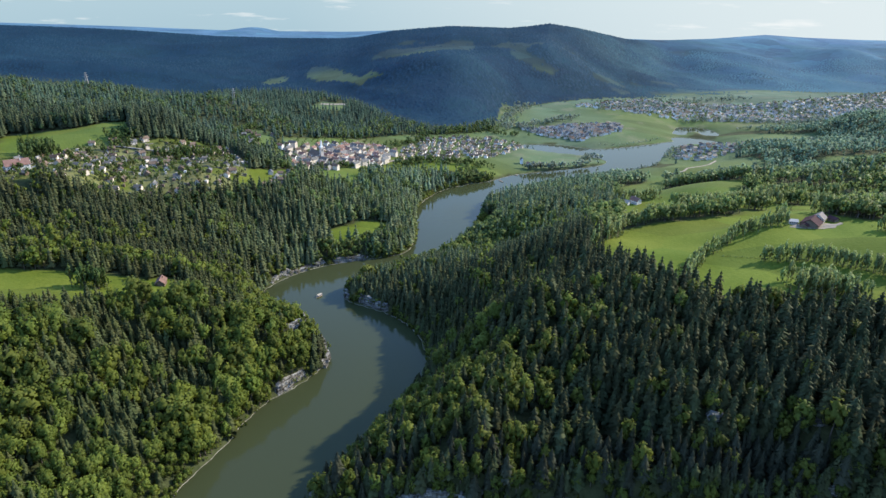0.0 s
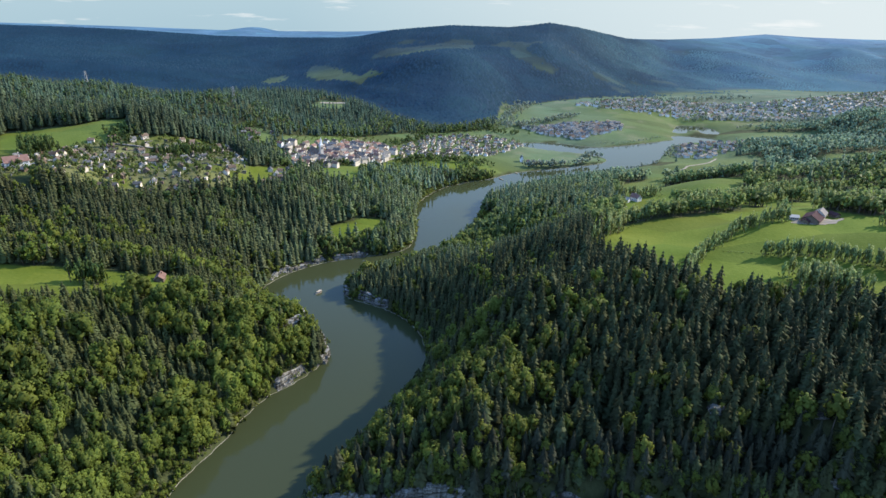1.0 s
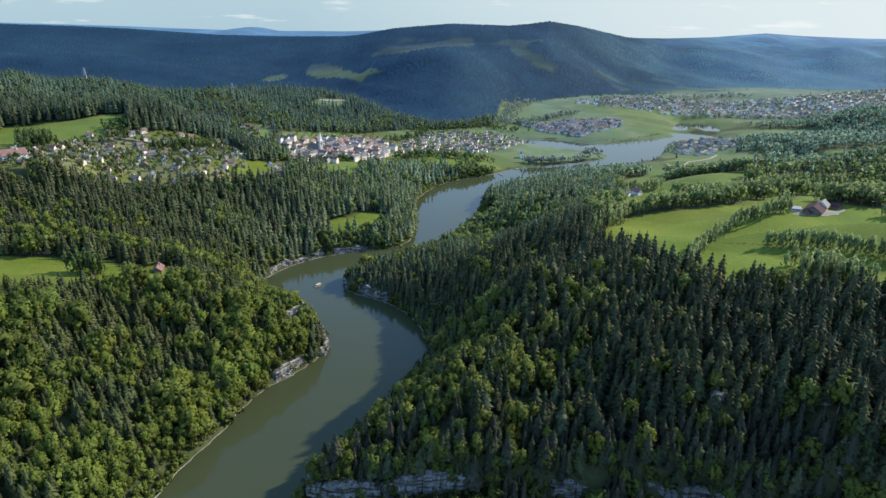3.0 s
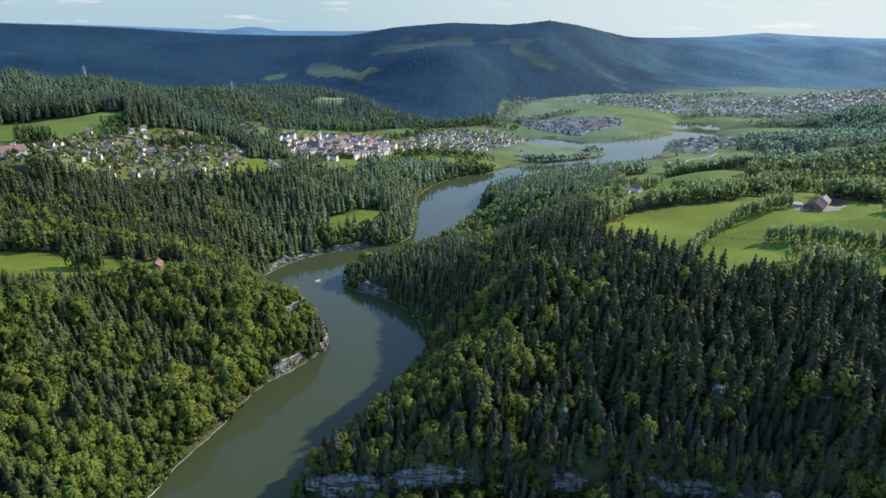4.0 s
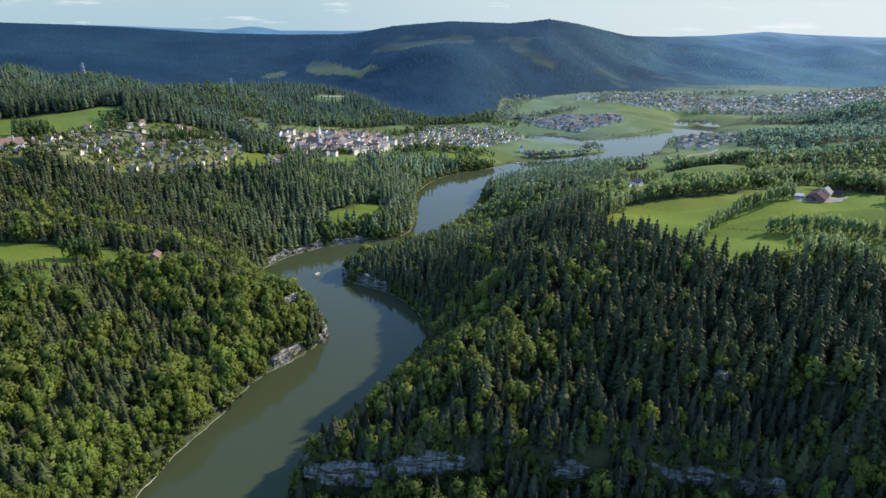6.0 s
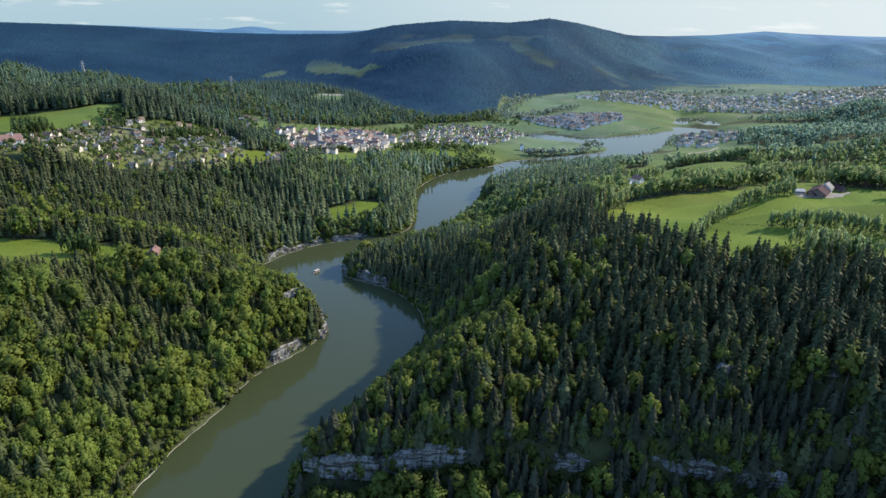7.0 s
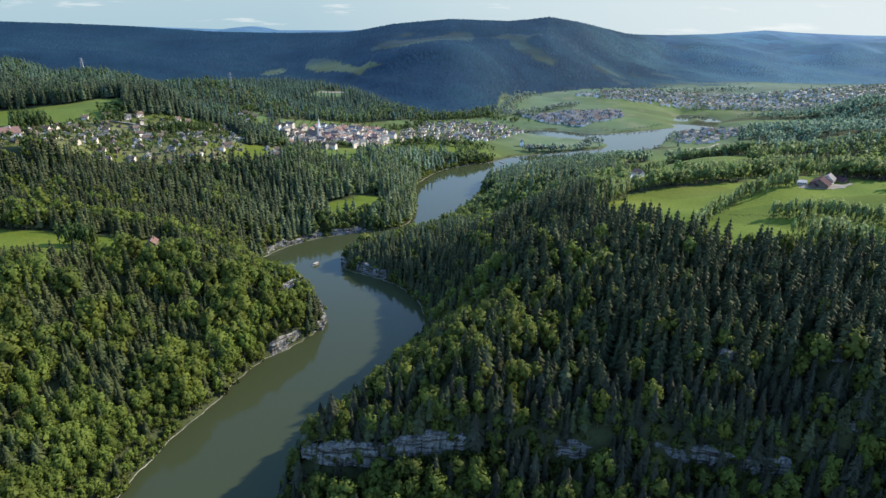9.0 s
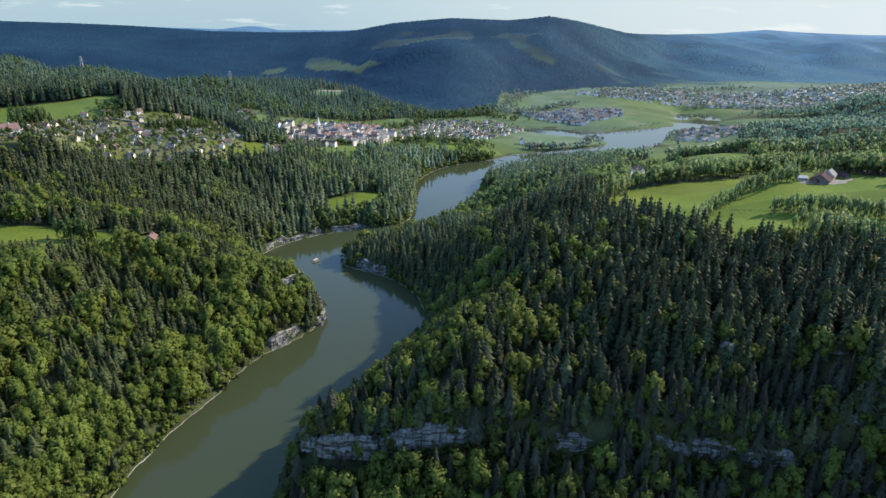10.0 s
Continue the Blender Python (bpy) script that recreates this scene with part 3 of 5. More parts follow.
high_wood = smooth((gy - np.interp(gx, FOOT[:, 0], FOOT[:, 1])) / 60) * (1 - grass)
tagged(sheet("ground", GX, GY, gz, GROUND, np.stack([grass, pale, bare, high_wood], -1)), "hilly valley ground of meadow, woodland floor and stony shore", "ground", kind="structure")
wx, wy = np.array([-330.0, 60, 420, 800]), np.array([-700.0, 300, 900, 1500, 1820])
tagged(sheet("water", wx, wy, np.zeros((5, 4)), WATER), "calm dark green river widening into a grey lake", "river", kind="structure")
# ---------------------------------------------------------------- trees
rng = np.random.default_rng(7)


def facing_out(v, f, n):
    """Unit normals, and triangles wound so that they face the way of their normals."""
    v, f, n = np.array(v, float), np.array(f), np.array(n, float)
    n /= np.linalg.norm(n, axis=1)[:, None] + 1e-9
    flat = np.cross(v[f[:, 1]] - v[f[:, 0]], v[f[:, 2]] - v[f[:, 0]])
    wrong = (flat * n[f].sum(1)).sum(1) < 0
    f[wrong] = f[wrong][:, ::-1]
    return v, f, n


def trunk_of(base, top, high):
    v, f, n = [], [], []
    for a in range(3):
        c, s = math.cos(2 * math.pi * a / 3), math.sin(2 * math.pi * a / 3)
        v += [(base * c, base * s, -0.06), (top * c, top * s, high)]
        n += [(c, s, 0), (c, s, 0)]
        b = (a + 1) % 3
        f += [(2 * a, 2 * b, 2 * b + 1), (2 * a, 2 * b + 1, 2 * a + 1)]
    return v, f, n


def spruce_shape(seed, tiers=9, arms=7, girth=0.20, ragged=0.30):
    """A spruce one metre high: tiers of drooping branches round a dark core. Points, triangles, how many of them are trunk, and normals."""
    r = np.random.default_rng(seed)
    v, f, n = trunk_of(0.014, 0.006, 0.8)
    trunk = len(f)
    base = len(v)
    for a in range(6):
        w = 2 * math.pi * a / 6
        v.append((girth * 0.6 * math.cos(w), girth * 0.6 * math.sin(w), 0.10))
        n.append((math.cos(w), math.sin(w), 0.25))
    v.append((0, 0, 0.93))
    n.append((0, 0, 1))
    f += [(base + a, base + (a + 1) % 6, base + 6) for a in range(6)]
    for k in range(tiers):
        u = (k + 0.5 * r.random()) / tiers
        z, reach = 0.12 + 0.82 * u, girth * (1 - u) ** 0.72 * (0.85 + 0.3 * r.random()) + 0.012
        turn = r.random() * 6.28
        for a in range(arms):
            w = turn + 2 * math.pi * (a + 0.5 * r.random()) / arms
            length, wide, lift = reach * (0.75 + 0.5 * r.random()), 0.66 * reach * math.pi / arms * 1.2, r.random() * 0.035
            c, s = math.cos(w), math.sin(w)
            i = len(v)
            v += [(0, 0, z + 0.055), (0.62 * length * c - wide * s, 0.62 * length * s + wide * c, z - 0.012 + lift),
                  (length * c, length * s, z - 0.05 + lift), (0.62 * length * c + wide * s, 0.62 * length * s - wide * c, z - 0.012 + lift)]
            f += [(i, i + 1, i + 2), (i, i + 2, i + 3)]
            j = r.normal(size=3) * ragged
            n += [(c + j[0], s + j[1], 0.75 + j[2]), (c - 0.55 * s + j[0], s + 0.55 * c + j[1], 0.42 + j[2]), (c + j[0], s + j[1], 0.18 + j[2]), (c + 0.55 * s + j[0], s - 0.55 * c + j[1], 0.42 + j[2])]
    i = len(v)
    v += [(0.012, 0, 0.9), (-0.006, 0.01, 0.9), (-0.006, -0.01, 0.9), (0, 0, 1.0)]
    n += [(1, 0, 0.3), (-0.5, 0.8, 0.3), (-0.5, -0.8, 0.3), (0, 0, 1)]
    f += [(i, i + 1, i + 3), (i + 1, i + 2, i + 3), (i + 2, i, i + 3)]
    v, f, n = facing_out(v, f, n)
    return v, f, trunk, n


def add_tuft(v, f, n, at, out, s, r):
    """A bent spray of leaves that faces roughly outwards and takes the light as its place on the crown does."""
    d = out + 0.45 * r.normal(size=3)
    d /= np.linalg.norm(d)
    side = np.cross(d, r.normal(size=3))
    side /= np.linalg.norm(side)
    up, i = np.cross(d, side), len(v)
    v += [at - side * s * 0.5, at - up * s * 0.45 - d * s * 0.2, at + side * s * 0.55, at + up * s * 0.5 - d * s * 0.2]
    f += [(i, i + 1, i + 2), (i, i + 2, i + 3)]
    lit = out + 0.22 * r.normal(size=3)
    n += [lit - 0.3 * side, lit - 0.3 * up, lit + 0.3 * side, lit + 0.3 * up]


def billowy_shape(seed, lobes=8, tufts=98, leaf=0.098, wide=0.235, middle=0.58):
    """A broad-leaved tree one metre high: a trunk under a crown of rounded billows, roughened by tufts of leaves."""
    r = np.random.default_rng(seed)
    v, f, n = trunk_of(0.022, 0.010, 0.6)
    trunk = len(f)
    bv = np.array([(1, 0, 0), (0, 1, 0), (-1, 0, 0), (0, -1, 0), (0, 0, 1), (0, 0, -1)], float)
    bf = np.array([(0, 1, 4), (1, 2, 4), (2, 3, 4), (3, 0, 4), (1, 0, 5), (2, 1, 5), (3, 2, 5), (0, 3, 5)])
    size = np.array((wide * r.uniform(0.85, 1.15), wide * r.uniform(0.85, 1.15), 0.98 - middle))
    balls = []
    for k in range(lobes):
        up = 1 - 1.6 * (k + 0.3 + 0.5 * r.random()) / lobes
        w = 2.4 * k + 0.9 * r.random()
        flat = math.sqrt(max(0.0, 1 - up * up))
        reach = r.uniform(0.45, 0.75)
        balls.append((np.array((flat * math.cos(w), flat * math.sin(w), up)) * reach, r.uniform(0.32, 0.46)))
    for c, radius in balls:
        i = len(v)
        v += list((c + bv * radius * r.uniform(0.75, 1.0, len(bv))[:, None]) * size + (0, 0, middle))
        n += list(bv * 0.8 + c + 0.2 * r.normal(size=bv.shape))
        f += [tuple(i + q for q in face) for face in bf]
    for k in range(tufts):
        c, radius = balls[k % lobes]
        d = r.normal(size=3) + 0.8 * c / np.linalg.norm(c)
        d /= np.linalg.norm(d)
        at = (c + d * radius * r.uniform(0.78, 1.34)) * size + (0, 0, middle)
        out = d + 0.7 * c
        add_tuft(v, f, n, at, out / np.linalg.norm(out), leaf * r.uniform(0.6, 1.2), r)
    v, f, n = facing_out(v, f, n)
    return v, f, trunk, n


def far_shape(seed):
    """A far conifer crown one metre high, five-sided and uneven."""
    r = np.random.default_rng(seed)
    w = np.linspace(0, 6.28, 6)[:5]
    v = [(0.19 * math.cos(a) * (0.7 + 0.6 * r.random()), 0.19 * math.sin(a) * (0.7 + 0.6 * r.random()), 0.08) for a in w] + [(0, 0, 1.0)]
    n = [(0.45 * math.cos(a), 0.45 * math.sin(a), 1) for a in w] + [(0, 0, 1)]
    v, f, n = facing_out(v, [(a, (a + 1) % 5, 5) for a in range(5)], n)
    return v, f, 0, n


def mesh_of(name, v, f, materials, slots=None, tints=None, normals=None):
    me = bpy.data.meshes.new(name)
    me.vertices.add(len(v))
    me.vertices.foreach_set("co", v.astype(np.float32).ravel())
    me.loops.add(f.size)
    me.loops.foreach_set("vertex_index", f.astype(np.int32).ravel())
    me.polygons.add(len(f))
    me.polygons.foreach_set("loop_start", np.arange(0, f.size, 3, dtype=np.int32))
    if slots is not None:
        me.polygons.foreach_set("material_index", slots.astype(np.int32))
    if tints is not None:
        layer = me.attributes.new("tint", "FLOAT_COLOR", "POINT")
        layer.data.foreach_set("color", tints.astype(np.float32).ravel())
    if normals is not None:
        layer = me.attributes.new("custom_normal", "FLOAT_VECTOR", "POINT")
        layer.data.foreach_set("vector", normals.astype(np.float32).ravel())
    me.update(calc_edges=True)
    for m in materials:
        me.materials.append(m)
    return me


def stand(name, shapes, x, y, tall, tints, materials, label, broad=None, z=None, lie=None):
    """One woodland object: a tree of one of the shapes at every place."""
    if len(x) == 0:
        return None
    z = (height(x, y) if z is None else z) - 0.3
    kind, turn = rng.integers(0, len(shapes), len(x)), rng.random(len(x)) * 6.283
    fat = tall * (rng.uniform(0.85, 1.2, len(x)) if broad is None else broad)
    vs, fs, ss, ts, ns, base = [], [], [], [], [], 0
    for s, (v, f, trunk, n) in enumerate(shapes):
        at = np.where(kind == s)[0]
        if not len(at):
            continue
        c, d = np.cos(turn[at])[:, None], np.sin(turn[at])[:, None]
        px = (v[None, :, 0] * c - v[None, :, 1] * d) * fat[at][:, None] + x[at][:, None]
        py = (v[None, :, 0] * d + v[None, :, 1] * c) * fat[at][:, None] + y[at][:, None]
        pz = v[None, :, 2] * tall[at][:, None] + z[at][:, None]
        vs.append(np.stack([px, py, pz], -1).reshape(-1, 3))
        nx, ny = n[None, :, 0] * c - n[None, :, 1] * d, n[None, :, 0] * d + n[None, :, 1] * c
        nz = np.repeat(n[None, :, 2], len(at), 0)
        out = np.stack([nx, ny, nz], -1) if lie is None else np.stack([nx, ny, nz], -1) + lie[at][:, None, :]
        ns.append((out / np.linalg.norm(out, axis=-1)[..., None]).reshape(-1, 3))
        fs.append((f[None] + (base + np.arange(len(at)) * len(v))[:, None, None]).reshape(-1, 3))
        ss.append(np.tile(np.where(np.arange(len(f)) < trunk, 1, 0), len(at)))
        ts.append(np.repeat(np.concatenate([tints[at], np.ones((len(at), 1))], -1), len(v), axis=0))
        base += len(at) * len(v)
    me = mesh_of(name, np.concatenate(vs), np.concatenate(fs), materials, np.concatenate(ss) if len(materials) > 1 else None, np.concatenate(ts), np.concatenate(ns))
    return tagged(new(name, me), label, "forest", kind="stuff")


def scattered(x0, x1, y0, y1, gap):
    nx, ny = int((x1 - x0) / gap), int((y1 - y0) / gap)
    i, j = np.meshgrid(np.arange(nx), np.arange(ny))
    x = x0 + (i + 0.5 + 0.5 * (j % 2) + rng.uniform(-0.42, 0.42, i.shape)) * gap
    y = y0 + (j + 0.5 + rng.uniform(-0.42, 0.42, i.shape)) * gap
    return x.ravel(), y.ravel()


def tones(n, warm=0.09, spread=0.34):
    value = rng.uniform(1 - spread, 1 + spread, n)
    return np.stack([value * rng.uniform(1 - warm, 1 + 1.5 * warm, n), value, value * rng.uniform(1 - warm, 1 + warm, n)], -1)


SPRUCES = [spruce_shape(s, 9, 7, 0.18 + 0.025 * (s % 4)) for s in range(8)]
BROADLEAVES = [billowy_shape(20 + s, 10, 165, 0.080, 0.265) for s in range(7)]
SMALL_SPRUCES = [spruce_shape(40 + s, 6, 5, 0.17 + 0.02 * s, 0.08) for s in range(5)]
SMALL_BROADLEAVES = [billowy_shape(50 + s, 5, 34, 0.15, 0.27, 0.57) for s in range(5)]
SHRUBS = [billowy_shape(70 + s, 5, 40, 0.15, 0.33, 0.48) for s in range(5)]
ROW_TREES = [billowy_shape(110 + s, 5, 34, 0.125, 0.19, 0.50) for s in range(6)]
TINY_SHRUBS = [billowy_shape(76 + s, 3, 11, 0.24, 0.36, 0.47) for s in range(6)]
TINY_SPRUCES = [spruce_shape(80 + s, 3, 4, 0.21, 0.08) for s in range(3)]
TINY_BROADLEAVES = [billowy_shape(90 + s, 3, 10, 0.21, 0.30) for s in range(6)]
FAR_SPRUCES = [far_shape(60 + s) for s in range(4)]


OLIVE = np.array((0.98, 1.02, 1.75))


def spruce_share(x, y):
    """How much of the wood is spruce."""
    share = 0.30 + 0.55 * waves(x, y, 70, 71, 2)
    left_mid = (x < 60) & (y > 560) & (y < 1000)
    share = np.where(left_mid, 0.80 + 0.6 * waves(x, y, 60, 73, 3) - 0.42 * smooth((x + 260) / 180), share)
    share = np.where((x < -120) & (y < 540), 0.40 + 0.9 * waves(x, y, 42, 79, 3) + 0.34 * smooth((y - 310) / 90) * smooth((-175 - x) / 50) + 0.20 * smooth((-0.60 * y - x) / 25) - 0.36 * smooth((350 - y) / 60) - 0.2 * smooth((x + 200) / 40), share)
    right = (x > -125) & (y < 700)
    share = np.where(right, 0.88 + 0.28 * waves(x, y, 60, 83, 2) - 0.46 * smooth((70 - x) / 70) * smooth((460 - y) / 50) - 0.3 * smooth((262 - y) / 10), share)
    share = np.where(((x > 150) & (y > 600)) | ((x > 380) & (y > 560)), 0.04 + 0.25 * waves(x, y, 90, 89, 2), share)
    share = np.where((x < 230) & (x > -120) & (y > 720), 0.45 + 0.7 * waves(x, y, 50, 91, 3), share)
    share = np.where((x < -300) & (y > 850), 0.85 + 0.4 * waves(x, y, 120, 95, 2), share)
    share = np.where((x < 0) & (y > 1000), 0.72 + 0.4 * waves(x, y, 120, 97, 2) + 0.25 * smooth((y - 1400) / 150), share)
    share = np.where((x > -126) & (x < 20) & (y > 530) & (y < 690), 0.92 + 0.2 * waves(x, y, 40, 99, 2), share)
    return np.where((from_water(x, y) < 22) & (x < -126), share - 0.35, share)


def grove(x, y):
    """Spruce tints with light painted in: pale on the sunny slope above the river bend, hazy blue on the hills behind.
    """
    lit_tint = smooth((y - 540) / 160) * (1 - smooth((y - 1050) / 120)) * (0.12 + 0.95 * smooth((x + 350) / 270))
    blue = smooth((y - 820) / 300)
    # the sunlit left bank and the far shore are brightened in the colour
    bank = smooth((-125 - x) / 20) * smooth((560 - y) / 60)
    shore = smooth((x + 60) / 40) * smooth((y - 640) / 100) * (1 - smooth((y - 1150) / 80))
    lit_tint = lit_tint + 0.15 * shore
    # the right slope's shade, put into the tint
    shade_tint = smooth((x + 125) / 20) * np.maximum(smooth((520 - y) / 60), smooth((10 - x) / 40) * smooth((700 - y) / 60)) * (0.1 + 1.2 * smooth((x + 10) / 80) * smooth((420 - y) / 80))
    return 1 + bank[:, None] * np.array((0.20, 0.20, 0.05)) + lit_tint[:, None] * np.array((1.12, 1.25, 1.50)) - shade_tint[:, None] * np.array((0.14, 0.13, 0.10)) + blue[:, None] * np.array((0.15, 0.52, 1.25))


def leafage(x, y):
    """Leaf tints: duller on the pastures, blue as if hazed on the far slopes, darkened like shade on the right bank."""
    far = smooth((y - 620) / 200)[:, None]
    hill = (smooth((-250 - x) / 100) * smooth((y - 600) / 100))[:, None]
    shade_tint = (smooth((x + 125) / 20) * np.maximum(smooth((520 - y) / 60), smooth((10 - x) / 40) * smooth((700 - y) / 60)) * (0.5 + 0.9 * smooth((x + 10) / 80) * smooth((420 - y) / 80)))[:, None]
    # shade darkens the right bank's tint, sun brightens the left's
    tint = 1.0 + far * np.array((0.05, 0.15, 1.1)) - hill * np.array((0.22, 0.20, 0.12)) - shade_tint * np.array((0.04, 0.07, 0.08)) + 0.12 * (smooth((-125 - x) / 20) * smooth((470 - y) / 60) * smooth((x + 0.66 * y) / 60))[:, None]
    # more blue with distance stands in for haze over the pastures
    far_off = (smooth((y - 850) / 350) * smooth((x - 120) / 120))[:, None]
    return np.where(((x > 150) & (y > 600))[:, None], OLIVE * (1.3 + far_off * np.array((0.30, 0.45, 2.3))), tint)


def wood(name, x0, x1, y0, y1, gap, shapes, label):
    x, y = scattered(x0, x1, y0, y1, gap * 0.78)
    d = from_water(x, y)
    ground = height(x, y)
    steep = np.hypot(height(x + 4, y) - ground, height(x, y + 4) - ground) / 4
    keep = (rng.random(len(x)) < 0.58 * (1 + 0.8 * np.clip(steep, 0, 1.2)))
    keep &= (d > 0.6) & (openness(x, y) > 0) & (np.abs(x) < 0.76 * y + 110)
    for points, *_ in BANK_CLIFFS + BAND_CLIFFS:
        mx, my = points[len(points) // 2]
        close = keep & (np.abs(x - mx) < 45) & (np.abs(y - my) < 45)
        keep[close] &= away(points, x[close], y[close], closed=False) > 2.0
    keep &= ~((x > 60) & (x < 480) & (y > 990) & (y < 1320) & (d < 10))
    edge = np.interp(x, CLIFF_FOOT[:, 0], CLIFF_FOOT[:, 1])
    keep &= y < np.interp(x, FOOT[:, 0], FOOT[:, 1]) - 20
    keep &= ~((y > edge - 16) & (y < edge - 6) & np.isin(np.searchsorted((-84, 26, 56, 86, 106, 186), x), (1, 3, 5)) & (rng.random(len(x)) < 0.85))
    keep &= ~((np.abs(x - 0.3086 * y) < 15) & (y > 630) & (y < 815))
    keep &= ~((x > -552) & (x < -496) & (y > 655) & (y < 712)) & ~((np.abs(x + 0.75 * y) < 15) & (y > 640) & (y < 712))
    keep &= ~((np.abs(x + 0.535 * y) < 9) & (y > 452) & (y < 512))
    keep &= ~((x > 470) & (x < 780) & (y > 1430) & (y < 1790))
    keep &= ~((x > 0.026 * y) & (x < 0.072 * y) & (y > 796) & (y < 912))
    x, y, d = x[keep], y[keep], d[keep]
    is_spruce = rng.random(len(x)) < spruce_share(x, y)
    if shapes is NEAR:
        near = ((x > -95) & (x < 215) & (y > 228) & (y < 330)) | ((x > -262) & (x < -165) & (y > 240) & (y < 345))
        for mine, own in ((is_spruce, SINGLE_SPRUCES), (~is_spruce, SINGLE_BROADLEAVES)):
            at = np.where(near & mine)[0][: 300 - len(own)]
            own += [(x[i], y[i], d[i]) for i in at]
            near[at] = False
            x[at] = 1e9
        keep = x < 1e8
        x, y, d, is_spruce = x[keep], y[keep], d[keep], is_spruce[keep]
    size = np.clip(0.72 + d / 40, 0.72, 1.0) * (1 - 0.38 * smooth((y - 930) / 100) * smooth((x - 20) / 40) * smooth((130 - d) / 70))
    size = size * (1 - 0.34 * smooth((-235 - x) / 25) * smooth((y - 385) / 30) * smooth((455 - y) / 20))
    size = size * (1 - 0.22 * smooth((x + 125) / 10) * smooth((25 - x) / 40) * smooth((440 - y) / 40))
    a, b = is_spruce, ~is_spruce
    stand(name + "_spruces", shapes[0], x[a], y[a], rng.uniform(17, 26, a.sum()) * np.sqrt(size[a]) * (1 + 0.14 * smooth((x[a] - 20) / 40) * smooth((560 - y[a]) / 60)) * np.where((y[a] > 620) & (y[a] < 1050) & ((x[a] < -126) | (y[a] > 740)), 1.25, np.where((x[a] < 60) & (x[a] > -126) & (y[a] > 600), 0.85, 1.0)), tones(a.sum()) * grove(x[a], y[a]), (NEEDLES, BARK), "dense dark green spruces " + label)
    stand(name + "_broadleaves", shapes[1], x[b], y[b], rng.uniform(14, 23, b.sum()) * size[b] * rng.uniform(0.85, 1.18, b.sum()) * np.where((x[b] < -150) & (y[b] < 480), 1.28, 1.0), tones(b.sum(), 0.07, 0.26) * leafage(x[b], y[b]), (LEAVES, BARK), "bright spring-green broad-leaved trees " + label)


SINGLE_SPRUCES, SINGLE_BROADLEAVES = [], []
NEAR, MIDDLE, DISTANT = (SPRUCES, BROADLEAVES), (SMALL_SPRUCES, SMALL_BROADLEAVES), (TINY_SPRUCES, TINY_BROADLEAVES)
wood("forest_left_bank", -520, -105, 190, 480, 7.0, NEAR, "on the steep sunlit river bank")
wood("forest_left_meadow", -560, -105, 480, 640, 6.3, MIDDLE, "round the riverside meadow")
wood("forest_right_bank", -130, 460, 190, 480, 7.6, NEAR, "on the shaded river bank")
wood("forest_right_spur", -130, 460, 480, 720, 6.3, MIDDLE, "on the spur in the river bend")
wood("forest_below_village", -720, 60, 640, 1010, 8.0, MIDDLE, "on the slope below the village")
wood("forest_right_shore", -110, 460, 720, 940, 6.8, MIDDLE, "between the river and the pastures")
wood("forest_lake_shore", 20, 460, 940, 1180, 7.4, DISTANT, "between the lake and the pastures")
wood("woods_of_the_pastures", 460, 1150, 560, 1650, 10.5, DISTANT, "scattered over the pastures")
wood("forest_left_hill", -1150, -300, 900, 1900, 13.0, DISTANT, "on the hill behind the village")
wood("forest_valley_edge", -300, 200, 1010, 1900, 9.5, DISTANT, "at the edge of the valley")


def fringe(bank, gap, label):
    """Shrubs that overhang the water along a bank."""
    line = np.array(rounded(bank + bank[::-1]))
    line = line[: len(line) // 2]
    at = []
    for (ax, ay), (bx, by) in zip(line, line[1:]):
        n = int(math.hypot(bx - ax, by - ay) / gap)
        at += [(ax + (bx - ax) * k / max(n, 1) + rng.normal() * 4.2, ay + (by - ay) * k / max(n, 1) + rng.normal() * 4.2) for k in range(n)]
    at = np.array(at)
    d = from_water(at[:, 0], at[:, 1])
    rock = np.min([away(points, at[:, 0], at[:, 1], closed=False) for points, *_ in BANK_CLIFFS], axis=0)
    at = at[(d > -0.9) & (d < 11) & (at[:, 1] > 200) & (at[:, 1] < 1130) & (rock > 2.6)]
    stand("bank_shrubs", TINY_SHRUBS, at[:, 0], at[:, 1], rng.uniform(4, 10, len(at)), tones(len(at)), (LEAVES, BARK), label, broad=rng.uniform(1.0, 1.5, len(at)))


fringe([(float(a), float(b)) for a, b in LEFT_BANK], 0.95, "leafy green shrubs along the sunlit river bank")
fringe([(float(a), float(b)) for a, b in RIGHT_BANK], 0.55, "leafy green shrubs along the shaded river bank")

# leaf tints below 1 here hold the shade of the slope
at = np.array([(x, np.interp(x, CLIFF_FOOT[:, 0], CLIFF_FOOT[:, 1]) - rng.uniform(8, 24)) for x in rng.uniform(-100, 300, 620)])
stand("cliff_shrubs", SHRUBS, at[:, 0], at[:, 1], rng.uniform(4, 9, len(at)), 0.45 * tones(len(at)), (LEAVES, BARK), "green shrubs, darkened for shade, at the foot of the rock band", broad=rng.uniform(0.8, 1.2, len(at)))
at = np.array([(x, np.interp(x, CLIFF_FOOT[:, 0], CLIFF_FOOT[:, 1]) + rng.uniform(-4, 6)) for x in rng.uniform(-90, 300, 190)])
stand("cliff_spruces", SPRUCES, at[:, 0], at[:, 1], rng.uniform(12, 20, len(at)), tones(len(at)), (NEEDLES, BARK), "dark low spruces on the edge of the rock band")
at = np.array([(x, np.interp(x, CLIFF_FOOT[:, 0], CLIFF_FOOT[:, 1]) + rng.uniform(-5, 5)) for x in rng.uniform(-92, 300, 150)])
